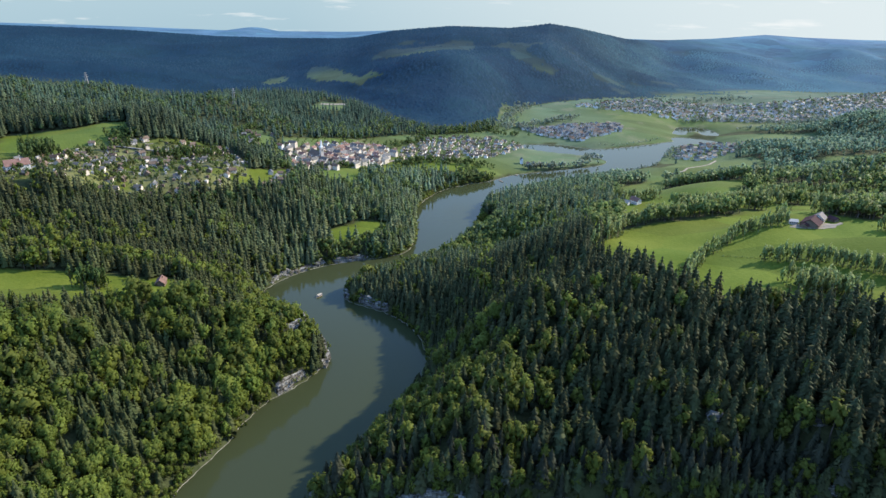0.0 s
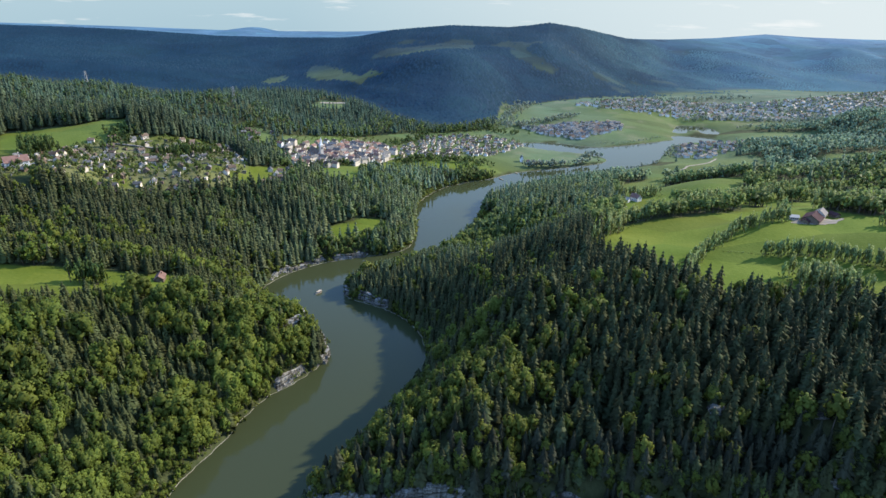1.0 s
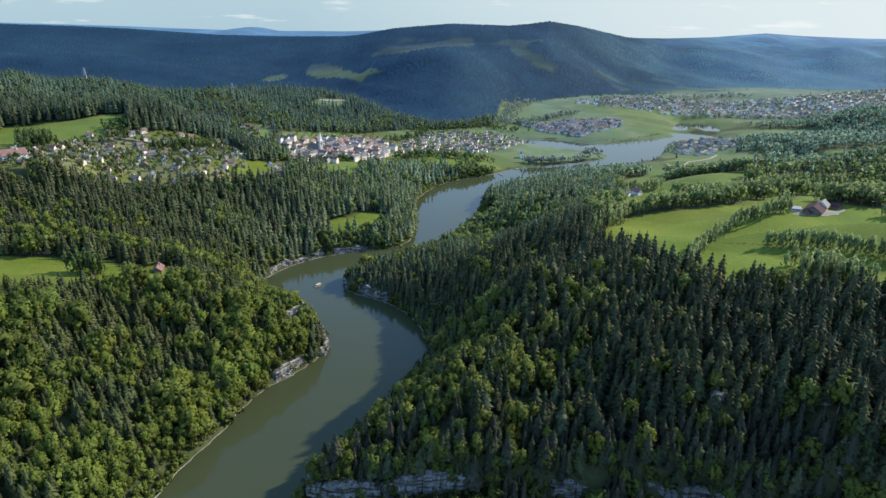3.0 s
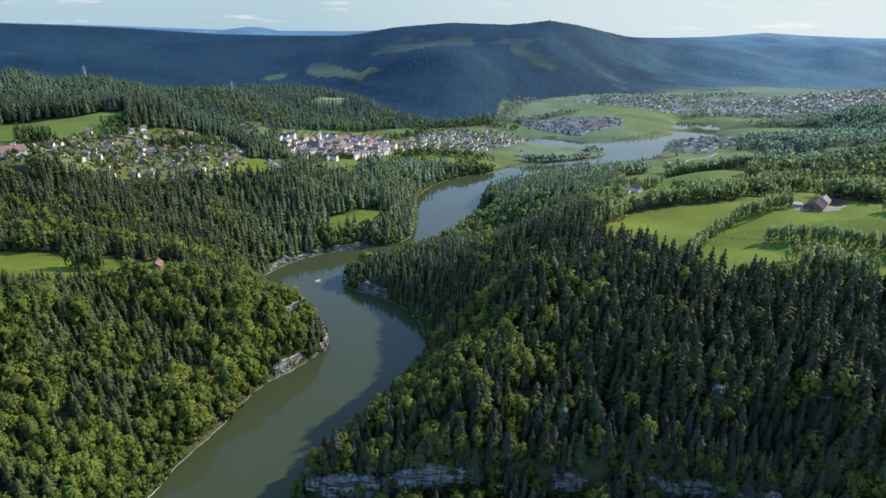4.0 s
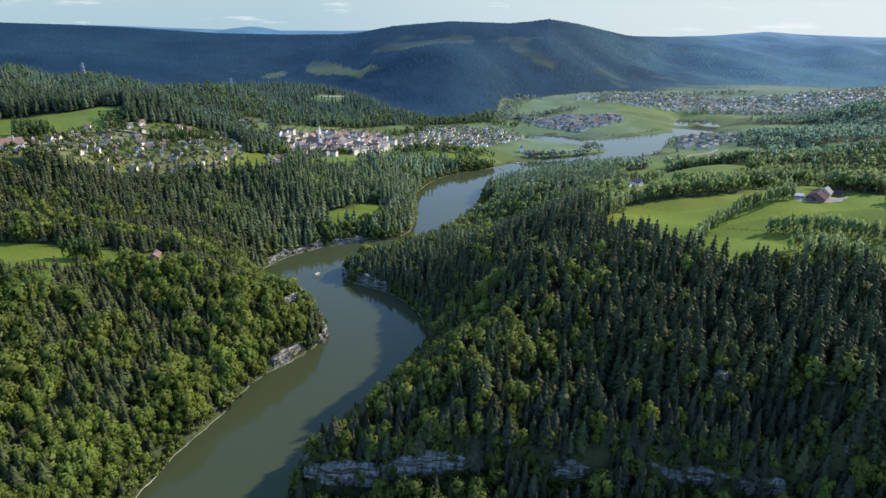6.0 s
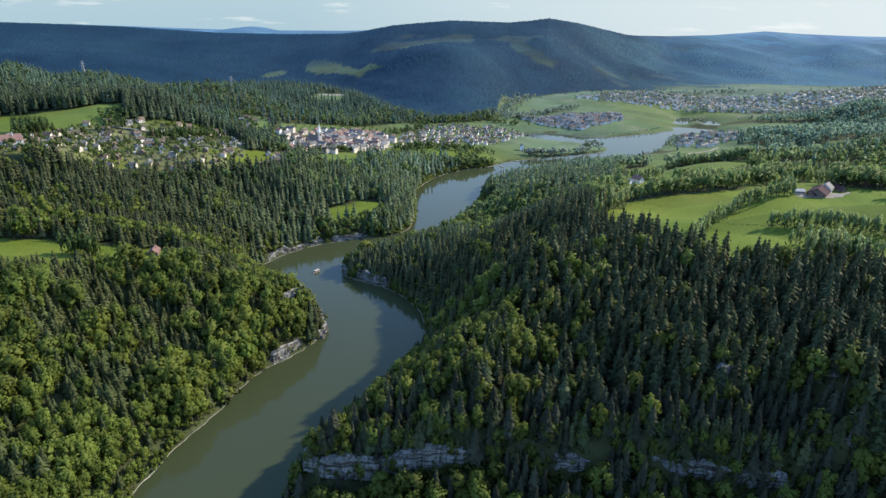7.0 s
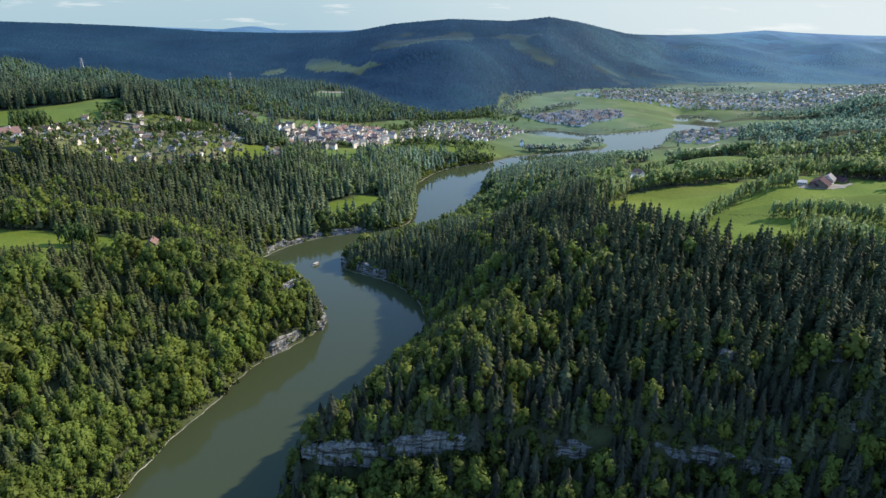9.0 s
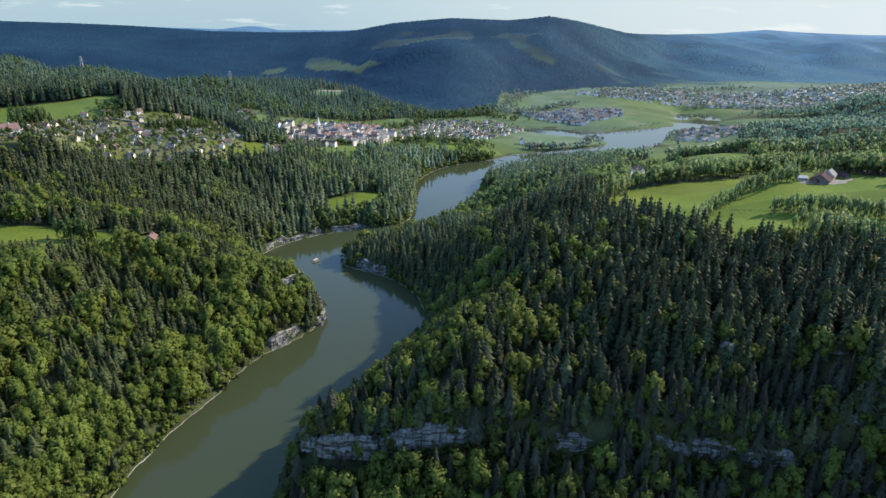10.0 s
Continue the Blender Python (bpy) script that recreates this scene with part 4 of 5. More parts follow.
stand("cliff_broadleaves", BROADLEAVES, at[:, 0], at[:, 1], rng.uniform(9, 15, len(at)), 0.85 * tones(len(at)), (LEAVES, BARK), "green broad-leaved trees on the edge of the rock band")


def clinging(cliffs, every, tall, name, label, tint):
    """Shrubs rooted in the ledges and along the upper edge of rock faces."""
    at, level = [], []
    for points, low, high in cliffs:
        for (ax, ay), (bx, by) in zip(points, points[1:]):
            l = math.hypot(bx - ax, by - ay)
            ox, oy = (by - ay) / l, -(bx - ax) / l
            for _ in range(max(1, int(l / every))):
                u, edge = rng.random(), rng.random() < 0.55
                out = rng.uniform(-4.0, -1.5) if edge else rng.uniform(0.2, 1.6)
                at.append((ax + (bx - ax) * u + ox * out, ay + (by - ay) * u + oy * out))
                level.append(low + (high - low) * (rng.uniform(0.55, 0.88) if edge else rng.uniform(0.0, 0.6)))
    at = np.array(at)
    stand(name, SHRUBS, at[:, 0], at[:, 1], rng.uniform(*tall, len(at)), tint * tones(len(at)), (LEAVES, BARK), label, broad=rng.uniform(0.8, 1.2, len(at)), z=np.array(level))


clinging(BANK_CLIFFS, 5.0, (2.5, 5.5), "ledge_shrubs", "green shrubs clinging to the riverside rock", 1.0)
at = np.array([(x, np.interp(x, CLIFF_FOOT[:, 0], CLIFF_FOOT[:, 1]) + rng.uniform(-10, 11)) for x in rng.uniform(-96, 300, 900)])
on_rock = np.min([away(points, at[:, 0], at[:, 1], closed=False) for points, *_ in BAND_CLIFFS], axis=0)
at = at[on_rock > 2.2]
# halved tint: shade between the rocks painted into the leaves
stand("edge_shrubs", TINY_SHRUBS, at[:, 0], at[:, 1], rng.uniform(3, 7, len(at)), 0.5 * tones(len(at)), (LEAVES, BARK), "green bushes, darkened for shade, between the rocks of the slope", broad=rng.uniform(0.9, 1.4, len(at)))
# darker than the riverside ledges, with the band's shade in the tint
clinging(BAND_CLIFFS, 3.4, (2.5, 6), "ledge_shrubs", "green shrubs, darkened for shade, clinging to the shaded rock band", 0.8)
# ---------------------------------------------------------------- single trees, hedges and rows
def mesh_part(name, v, f, material, parent=None, label="", normals=None):
    ob = new(name, mesh_of(name, np.asarray(v, float), np.asarray(f), (material,), normals=normals))
    ob.parent = parent
    return tagged(ob, label)


def limbs(seed, n, low, high, reach):
    """Tapered limbs that leave the trunk upwards, as points and triangles."""
    r = np.random.default_rng(seed)
    v, f = [], []
    for k in range(n):
        w, z = 2.4 * k + r.random(), low + (high - low) * k / n
        c, s = math.cos(w), math.sin(w)
        i, l = len(v), reach * (0.7 + 0.5 * r.random())
        v += [(-0.012 * s, 0.012 * c, z), (0.012 * s, -0.012 * c, z), (0, 0, z + 0.022), (l * c, l * s, z + 0.75 * l)]
        f += [(i, i + 1, i + 3), (i + 1, i + 2, i + 3), (i + 2, i, i + 3)]
    return np.array(v), np.array(f)


def tree_thing(name, shape, leaf, label, category, seed, limbed):
    v, f, trunk, n = shape
    root = tagged(new(name), label, category, "trees of the near slopes")
    tv, tf = v[:6], f[:trunk]
    if limbed:
        lv, lf = limbs(seed, 6, 0.3, 0.6, 0.2)
        tv, tf = np.concatenate([tv, lv]), np.concatenate([tf, lf + 6])
    mesh_part("trunk", tv, tf, BARK, root)
    mesh_part("crown", v[6:], f[trunk:] - 6, leaf, root, normals=n[6:])
    return root


def plant(kinds, spots, low, high, fat, shrink):
    """Copies of the model trees at the spots; the models themselves stand at the first spots."""
    z = height(np.array([s[0] for s in spots]), np.array([s[1] for s in spots]))
    todo = []
    for n, ((x, y, d), ground) in enumerate(zip(spots, z)):
        tall = rng.uniform(low, high) * min(1.0, max(0.45, 0.4 + d / 35)) ** shrink
        wide = tall * rng.uniform(*fat)
        m = Matrix.LocRotScale((x, y, ground - 0.3), Euler((0, 0, rng.random() * 6.283)), (wide, wide, tall))
        if n < len(kinds):
            todo.append((kinds[n], m))
        else:
            copy_thing(kinds[n % len(kinds)], m)
    for ob, m in todo:
        ob.matrix_basis = m


for bank, needles, leaves, where, first in ((-1, NEEDLES_LIT, LEAVES_LIT, "sunlit river bank", 0), (1, NEEDLES_SHADED, LEAVES_SHADED, "steep rocky slope", 4)):
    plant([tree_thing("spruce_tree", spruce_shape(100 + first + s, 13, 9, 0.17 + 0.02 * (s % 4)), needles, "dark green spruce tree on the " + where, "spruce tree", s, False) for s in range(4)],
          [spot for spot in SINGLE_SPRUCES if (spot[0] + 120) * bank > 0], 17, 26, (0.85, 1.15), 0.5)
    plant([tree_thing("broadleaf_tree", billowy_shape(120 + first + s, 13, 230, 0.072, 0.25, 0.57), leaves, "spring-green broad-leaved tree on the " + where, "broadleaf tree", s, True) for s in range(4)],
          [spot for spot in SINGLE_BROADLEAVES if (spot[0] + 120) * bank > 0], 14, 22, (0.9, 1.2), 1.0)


def row_of(points, gap, scatter):
    """Places along a line, gap metres apart and scattered sideways."""
    out = []
    for (ax, ay), (bx, by) in zip(points, points[1:]):
        n = max(1, int(math.hypot(bx - ax, by - ay) / gap))
        for k in range(n):
            s = (k + rng.random()) / n
            out.append((ax + (bx - ax) * s + rng.normal() * scatter, ay + (by - ay) * s + rng.normal() * scatter))
    return out


NEAR_PASTURE_HEDGES = [
    ([(252, 535), (271, 526), (289, 518)], 1.4, 0.7, (1.0, 1.9)),
    ([(245, 463), (255, 459), (264, 454)], 1.2, 2.2, (0.9, 1.6)),
    ([(190, 455), (212, 500), (232, 530), (258, 556), (282, 578), (339, 594)], 3.2, 3.2, (7, 12)),
    ([(141, 560), (186, 637), (263, 686), (330, 735), (372, 781), (483, 852), (559, 860)], 3.2, 3.6, (8, 14)),
    ([(283, 516), (305, 514), (329, 508), (367, 482), (410, 450)], 2.6, 1.6, (9, 13)),
]
UPPER_PASTURE_HEDGES = [
    ([(282, 462), (300, 454), (322, 444)], 0.8, 6.5, (9, 14)),
    ([(395, 640), (430, 655), (470, 645), (520, 640)], 2.5, 5.0, (9, 15)),
    ([(418, 572), (436, 566), (447, 548)], 2.0, 4.0, (9, 14)),
    ([(340, 606), (346, 622), (352, 630)], 3.0, 3.0, (8, 13)),
    ([(236, 850), (262, 842), (290, 850)], 2.2, 6.0, (8, 13)),
    ([(300, 720), (420, 790), (540, 800), (640, 760)], 3.0, 6.0, (9, 15)),
]
HILLSIDE_ROWS = [
    ([(-332, 486), (-322, 482), (-312, 488)], 1.6, 4.0, (11, 16)),
    ([(-2, 1086), (40, 1112), (74, 1130)], 2.0, 5.0, (10, 17)),
    ([(-330, 1030), (-300, 1000), (-268, 960)], 1.8, 9.0, (9, 15)),
    ([(-330, 990), (-350, 1040), (-380, 1080)], 1.8, 9.0, (9, 15)),
    ([(-480, 915), (-505, 880), (-490, 860)], 1.6, 8.0, (9, 15)),
    ([(-430, 870), (-400, 900), (-370, 930)], 2.0, 10.0, (8, 13)),
    ([(-560, 770), (-548, 790), (-575, 805)], 1.2, 9.0, (10, 17)),
    ([(-240, 1010), (-215, 1035), (-180, 1060)], 2.4, 6.0, (8, 14)),
]
SHORE_ROWS = [
    ([(140, 1202), (225, 1224), (270, 1247), (318, 1268)], 2.2, 4.0, (11, 17)),
    ([(130, 1066), (200, 1112), (297, 1176), (360, 1220), (430, 1276)], 5.0, 4.0, (4, 9)),
    ([(130, 1402), (200, 1388), (262, 1366)], 6.0, 4.0, (6, 11)),
    ([(280, 1300), (300, 1330), (322, 1312)], 2.0, 6.0, (8, 14)),
    ([(460, 1330), (485, 1380), (520, 1440)], 3.0, 9.0, (6, 11)),
    ([(640, 1400), (740, 1440), (860, 1480)], 3.0, 16.0, (6, 11)),
    ([(-430, 1130), (-330, 1230), (-200, 1340)], 3.0, 14.0, (9, 16)),
]
VALLEY_ROWS = [
    ([(-150, 1290), (-90, 1350), (-60, 1420)], 2.4, 12.0, (8, 14)),
    ([(-110, 1120), (-60, 1160), (0, 1172), (60, 1180)], 2.0, 9.0, (10, 16)),
    ([(-40, 1440), (60, 1500), (150, 1500)], 2.6, 12.0, (8, 14)),
    ([(150, 1600), (260, 1660), (330, 1720)], 2.6, 10.0, (9, 15)),
]
FAR_ROWS = [
    ([(122, 1540), (136, 1660), (160, 1790), (230, 1880)], 2.6, 12.0, (8, 14)),
    ([(125, 1600), (160, 1590), (205, 1560)], 3.2, 10.0, (9, 15)),
    ([(-60, 1440), (20, 1500), (90, 1540)], 3.2, 12.0, (9, 15)),
    ([(330, 1440), (400, 1462), (520, 1540)], 9.0, 2.0, (4, 7)),
    ([(640, 1770), (800, 1800), (980, 1790), (1100, 1850)], 4.0, 12.0, (9, 15)),
    ([(760, 1650), (840, 1640), (960, 1660)], 5.0, 9.0, (8, 14)),
    ([(420, 1850), (600, 1960), (900, 1990)], 5.0, 14.0, (9, 15)),
    ([(620, 2060), (820, 2120), (1000, 2200)], 5.0, 20.0, (10, 16)),
    ([(1000, 1900), (1300, 2100), (1600, 2300)], 6.0, 60.0, (10, 16)),
]
HEDGES = NEAR_PASTURE_HEDGES + UPPER_PASTURE_HEDGES + HILLSIDE_ROWS + SHORE_ROWS + VALLEY_ROWS + FAR_ROWS
# far rows right of the river take more blue, as haze in the tint
for n, (points, gap, scatter, tall) in enumerate(HEDGES):
    at = np.array(row_of(points, gap * (0.65 if points[0][1] < 900 else 0.8), scatter))
    at = at[from_water(at[:, 0], at[:, 1]) > 1.5]
    near = points[0][1] < 900
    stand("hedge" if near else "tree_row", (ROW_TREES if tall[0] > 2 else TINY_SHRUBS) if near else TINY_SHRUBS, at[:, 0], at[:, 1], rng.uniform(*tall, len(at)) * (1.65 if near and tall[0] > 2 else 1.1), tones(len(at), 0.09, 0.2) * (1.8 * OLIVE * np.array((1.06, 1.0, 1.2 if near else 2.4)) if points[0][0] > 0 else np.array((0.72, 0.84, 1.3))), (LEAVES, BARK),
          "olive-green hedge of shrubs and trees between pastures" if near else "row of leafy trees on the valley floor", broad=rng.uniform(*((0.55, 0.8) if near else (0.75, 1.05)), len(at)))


for points, gap, scatter, tall in HEDGES:
    if points[0][1] < 900 and tall[0] > 2:
        at = np.array(row_of(points, gap * 0.8, scatter * 1.1))
        stand("hedge_underwood", TINY_SHRUBS, at[:, 0], at[:, 1], rng.uniform(3, 7, len(at)), tones(len(at), 0.09, 0.25) * (1.4 * OLIVE if points[0][0] > 0 else np.array((0.72, 0.84, 1.3))), (LEAVES, BARK), "low olive-green underwood of a pasture hedge")


def sprinkle(outline, count, tall, shapes, label, name):
    """Garden trees over an outline."""
    xs, ys = np.array([p[0] for p in outline]), np.array([p[1] for p in outline])
    x, y = rng.uniform(xs.min(), xs.max(), count * 3), rng.uniform(ys.min(), ys.max(), count * 3)
    keep = np.where(inside(outline, x, y) & (from_water(x, y) > 4))[0][:count]
    stand(name, shapes, x[keep], y[keep], rng.uniform(*tall, len(keep)), tones(len(keep)) * np.array((0.85, 0.92, 1.4)), (LEAVES, BARK), label, broad=rng.uniform(0.9, 1.2, len(keep)))


VILLAGE_LOW = [(-430, 1112), (-325, 1180), (-190, 1330), (-120, 1230), (-150, 1080), (-190, 1040), (-250, 1000), (-307, 1040)]
VILLAGE_RIVER = [(-110, 1300), (-60, 1390), (71, 1450), (180, 1430), (120, 1330), (85, 1262), (-7, 1205), (-114, 1142)]
VILLAGE_LAKE = [(170, 1572), (284, 1612), (440, 1652), (420, 1568), (300, 1470), (216, 1514)]
TOWN = [(345, 1890), (592, 2062), (909, 2069), (1203, 2150), (1734, 2568), (1450, 1990), (1060, 1828), (799, 1788), (637, 1788)]
TOWN_LAKE = [(480, 1330), (520, 1441), (600, 1470), (680, 1440), (600, 1340), (520, 1300)]
sprinkle(VILLAGE_HIGH, 430, (6, 12), SMALL_BROADLEAVES, "garden trees among the upper village houses", "garden_trees")
sprinkle(VILLAGE_HIGH, 500, (3, 6), TINY_BROADLEAVES, "low orchard trees among the upper village houses", "garden_trees")
sprinkle(VILLAGE_LOW, 260, (5, 11), TINY_BROADLEAVES, "garden trees among the village houses", "garden_trees")
sprinkle(VILLAGE_RIVER, 330, (5, 11), TINY_BROADLEAVES, "garden trees among the riverside houses", "garden_trees")
sprinkle(VILLAGE_LAKE, 200, (4, 9), TINY_BROADLEAVES, "garden trees among the lakeside houses", "garden_trees")
sprinkle(TOWN, 1900, (6, 12), TINY_BROADLEAVES, "trees of the distant town", "town_trees")
sprinkle(TOWN_LAKE, 80, (4, 8), TINY_BROADLEAVES, "trees of the lakeside hamlet", "garden_trees")
x, y = scattered(-2500, 2500, 1420, 3180, 12.0)
s = (y - np.interp(x, FOOT[:, 0], FOOT[:, 1])) / 900
seen = (np.abs(x) < 0.76 * y + 60) & (s > -0.02) & ((openness(x, y) > 0) | (rng.random(len(x)) < 0.02))
x, y = x[seen], y[seen]
tall = rng.uniform(9, 15, len(x))
# patches and the east side lightened, putting haze into the tint
pale_patch = smooth((x - 350) / 500) * smooth((waves(x, y, 240, 87, 3) + 0.45) / 0.5)
tint = tones(len(x), 0.03, 0.06) * (1 + pale_patch[:, None] * np.array((1.2, 0.8, 0.35)) + smooth((x - 600) / 900)[:, None] * np.array((2.5, 1.65, 1.3)))
level = height(x, y)
lie = np.stack([-(height(x + 12, y) - level) / 12, -(height(x, y + 12) - level) / 12, np.ones_like(x)], -1)
stand("mountain_forest", FAR_SPRUCES, x, y, tall, tint, (FAR_WOOD,), "dark forest covering the distant mountain, tinted blue-green for haze", broad=rng.uniform(42, 60, len(x)) / tall, z=level - 0.62 * tall, lie=4.0 * lie)
# ---------------------------------------------------------------- houses
def solid(name, v, f, material, parent=None, label=""):
    me = bpy.data.meshes.new(name)
    me.from_pydata([tuple(p) for p in v], [], [tuple(q) for q in f])
    me.materials.append(material)
    ob = new(name, me)
    ob.parent = parent
    return tagged(ob, label)


def block(x0, x1, y0, y1, z0, z1):
    v = [(x, y, z) for z in (z0, z1) for x, y in ((x0, y0), (x1, y0), (x1, y1), (x0, y1))]
    return v, [(3, 2, 1, 0), (4, 5, 6, 7), (0, 1, 5, 4), (1, 2, 6, 5), (2, 3, 7, 6), (3, 0, 4, 7)]


def gabled(w, l, eaves, ridge):
    """Walls w wide and l long with gable ends, and a roof of two thick slopes that overhang."""
    a, b = w / 2, l / 2
    v = [(-a, -b, -1.5), (a, -b, -1.5), (a, b, -1.5), (-a, b, -1.5), (-a, -b, eaves), (a, -b, eaves), (a, b, eaves), (-a, b, eaves), (0, -b, ridge - 0.1), (0, b, ridge - 0.1)]
    f = [(3, 2, 1, 0), (0, 1, 5, 8, 4), (2, 3, 7, 9, 6), (1, 2, 6, 5), (3, 0, 4, 7), (4, 8, 9, 7), (8, 5, 6, 9)]
    o, t, drop = 0.7, 0.3, 0.7 * (ridge - eaves) / a
    rv, rf = [], []
    for s in (-1, 1):
        i = len(rv)
        for yy in (-b - o, b + o):
            rv += [(0, yy, ridge + t), (s * (a + o), yy, eaves - drop + t), (s * (a + o), yy, eaves - drop), (0, yy, ridge)]
        rf += [(i, i + 1, i + 5, i + 4), (i + 1, i + 2, i + 6, i + 5), (i + 2, i + 3, i + 7, i + 6), (i, i + 3, i + 2, i + 1), (i + 4, i + 5, i + 6, i + 7)]
    return (v, f), (rv, rf)


def openings(parent, w, l, eaves, rows=2, per=3):
    """Dark windows, one mesh each, on the long sides."""
    for s in (-1, 1):
        for r in range(rows):
            for k in range(per):
                y, z = (k + 0.5) / per * l - l / 2, 1.0 + r * 2.8
                if z + 1.3 < eaves:
                    v, f = block(min(s * w / 2, s * (w / 2 + 0.06)), max(s * w / 2, s * (w / 2 + 0.06)), y - 0.5, y + 0.5, z, z + 1.3)
                    solid("window", v, f, DARK_GLASS, parent, "dark window pane")


def house_thing(name, w, l, eaves, ridge, wall, roof, label, category, group, windows=(2, 3), chimney=True):
    root = tagged(new(name), label, category, group)
    (v, f), (rv, rf) = gabled(w, l, eaves, ridge)
    body = solid("wall", v, f, wall, root)
    solid("roof", rv, rf, roof, root)
    if windows:
        openings(body, w, l, eaves, *windows)
    if chimney:
        v, f = block(w * 0.12, w * 0.12 + 0.7, l * 0.15, l * 0.15 + 0.7, ridge - 1.5, ridge + 1.1)
        solid("chimney", v, f, wall, root)
    return root


def spots_in(outline, count, gap, taken):
    xs, ys = [p[0] for p in outline], [p[1] for p in outline]
    out = []
    for _ in range(count * 60):
        x, y = rng.uniform(min(xs), max(xs)), rng.uniform(min(ys), max(ys))
        if len(out) < count and inside(outline, np.array(x), np.array(y)) and all((x - a) ** 2 + (y - b) ** 2 > gap * gap for a, b in taken) and from_water(np.array(x), np.array(y)) > 9:
            out.append((x, y))
            taken.append((x, y))
    return out


def settle(models, spots, turn=None):
    z = height(np.array([s[0] for s in spots]), np.array([s[1] for s in spots]))
    first = {}
    for n, ((x, y), ground) in enumerate(zip(spots, z)):
        k = int(rng.integers(0, len(models)))
        a = (turn if turn is not None else 40 * math.sin(x * 0.011) + 30 * math.cos(y * 0.013)) + rng.choice((0, 90)) + rng.normal() * 8
        m = pose(x, y, ground, 0, 0, a)
        if n < len(models):
            first[n] = m
        else:
            copy_thing(models[k], m)
    for n, m in first.items():
        models[n].matrix_basis = m
    for ob in models[len(spots):]:
        ob.matrix_basis = pose(spots[0][0] + 12, spots[0][1], float(z[0]))


taken = [(-522, 697), (-248, 1085)]
HIGH = [house_thing("house", w, l, e, r, wall, roof, f"{look_of} village house on the green hillside", "house", "houses of the upper village", (1, 2))
        for w, l, e, r, wall, roof, look_of in ((6.5, 8, 3.2, 5.6, PLASTER, TILE_BROWN, "pale-walled brown-roofed"), (7, 9, 3.6, 6.2, PLASTER, TILE_BROWN, "cream-walled brown-roofed"),
                                                (8, 10, 3.8, 6.8, PLASTER, TILE_BROWN, "broad cream-walled brown-roofed"), (6, 8, 3.0, 5.2, TIMBER, SLATE, "small timber-clad grey-roofed"), (7, 9, 3.8, 6.4, PLASTER, SLATE, "cream-walled grey-roofed"), (7, 9, 3.6, 6.0, TIMBER, TILE_BROWN, "timber-clad brown-roofed"))]
settle(HIGH, spots_in(VILLAGE_HIGH, 92, 12.5, taken) + spots_in(BETWEEN_VILLAGES[1], 17, 11.0, taken) + spots_in(BETWEEN_VILLAGES[4], 12, 12.0, taken))
LOW = [house_thing("house", w, l, e, r, wall, roof, f"{look_of} town house in the village centre", "house", "houses of the village centre", None)
       for w, l, e, r, wall, roof, look_of in ((8, 11, 7.5, 10.4, PLASTER, TILE_BROWN, "tall cream brown-roofed"), (8, 12, 8.5, 11.4, PLASTER, TILE_RED, "tall cream red-roofed"), (7, 10, 6.5, 9.0, PLASTER_WHITE, TILE_BROWN, "white brown-roofed"),
                                               (8, 10, 7.0, 9.6, PLASTER_WHITE, TILE_RED, "white red-roofed"), (9, 15, 9.0, 12.0, PLASTER, SLATE, "large cream grey-roofed"))]
settle(LOW, spots_in([(-300, 1095), (-255, 1150), (-190, 1200), (-140, 1180), (-160, 1090), (-200, 1060), (-260, 1062)], 74, 10.5, taken) + spots_in([(-330, 1105), (-260, 1190), (-160, 1260), (-118, 1210), (-140, 1100), (-200, 1030), (-255, 985), (-290, 1040)], 50, 14.0, taken), -28)
RIVERSIDE = [house_thing("house", w, l, e, r, wall, roof, f"{look_of} house of the riverside quarter", "house", "houses of the riverside quarter", None)
             for w, l, e, r, wall, roof, look_of in ((6.2, 8, 4.0, 6.2, PLASTER, SLATE, "cream grey-roofed"), (7, 8.5, 4.4, 6.8, PLASTER_WHITE, TILE_BROWN, "white brown-roofed"), (6.2, 8.5, 4.4, 6.6, PLASTER, TILE_BROWN, "cream brown-roofed"))]
settle(RIVERSIDE, spots_in(VILLAGE_RIVER, 150, 10.0, taken), -20)


def far_houses(name, outline, count, gap, label):
    """Many small gabled houses joined, for a town too far off to pick apart."""
    spots = spots_in(outline, count, gap, [])
    z = height(np.array([s[0] for s in spots]), np.array([s[1] for s in spots]))
    v, f, mats = [], [], []
    for (x, y), ground in zip(spots, z):
        (bv, bf), (rv, rf) = gabled(rng.uniform(6, 9), rng.uniform(7, 12), rng.uniform(3.6, 6), rng.uniform(6.2, 8))
        a = rng.choice((0.3, 1.87)) + rng.normal() * 0.15
        c, s = math.cos(a), math.sin(a)
        wall_slot, roof_slot = int(rng.integers(0, 2)), int(rng.integers(2, 5))
        for vs, fs, slot in ((bv, bf, wall_slot), (rv, rf, roof_slot)):
            i = len(v)
            v += [(x + p[0] * c - p[1] * s, y + p[0] * s + p[1] * c, ground + p[2]) for p in vs]
            f += [tuple(i + q for q in face) for face in fs]
            mats += [slot] * len(fs)
    me = bpy.data.meshes.new(name)
    me.from_pydata(v, [], f)
    for m in (PLASTER, PLASTER_WHITE, SLATE, SLATE, TILE_BROWN):
        me.materials.append(m)
    me.polygons.foreach_set("material_index", np.array(mats, np.int32))
    return tagged(new(name, me), label, "town", kind="stuff")


far_houses("distant_town", TOWN, 760, 13.0, "pale houses of a distant town on the valley floor")
far_houses("lakeside_houses", VILLAGE_LAKE, 150, 10.5, "white and brown houses above the lake")
far_houses("hamlet_houses", TOWN_LAKE, 55, 12.0, "pale houses of a hamlet on the lake shore")


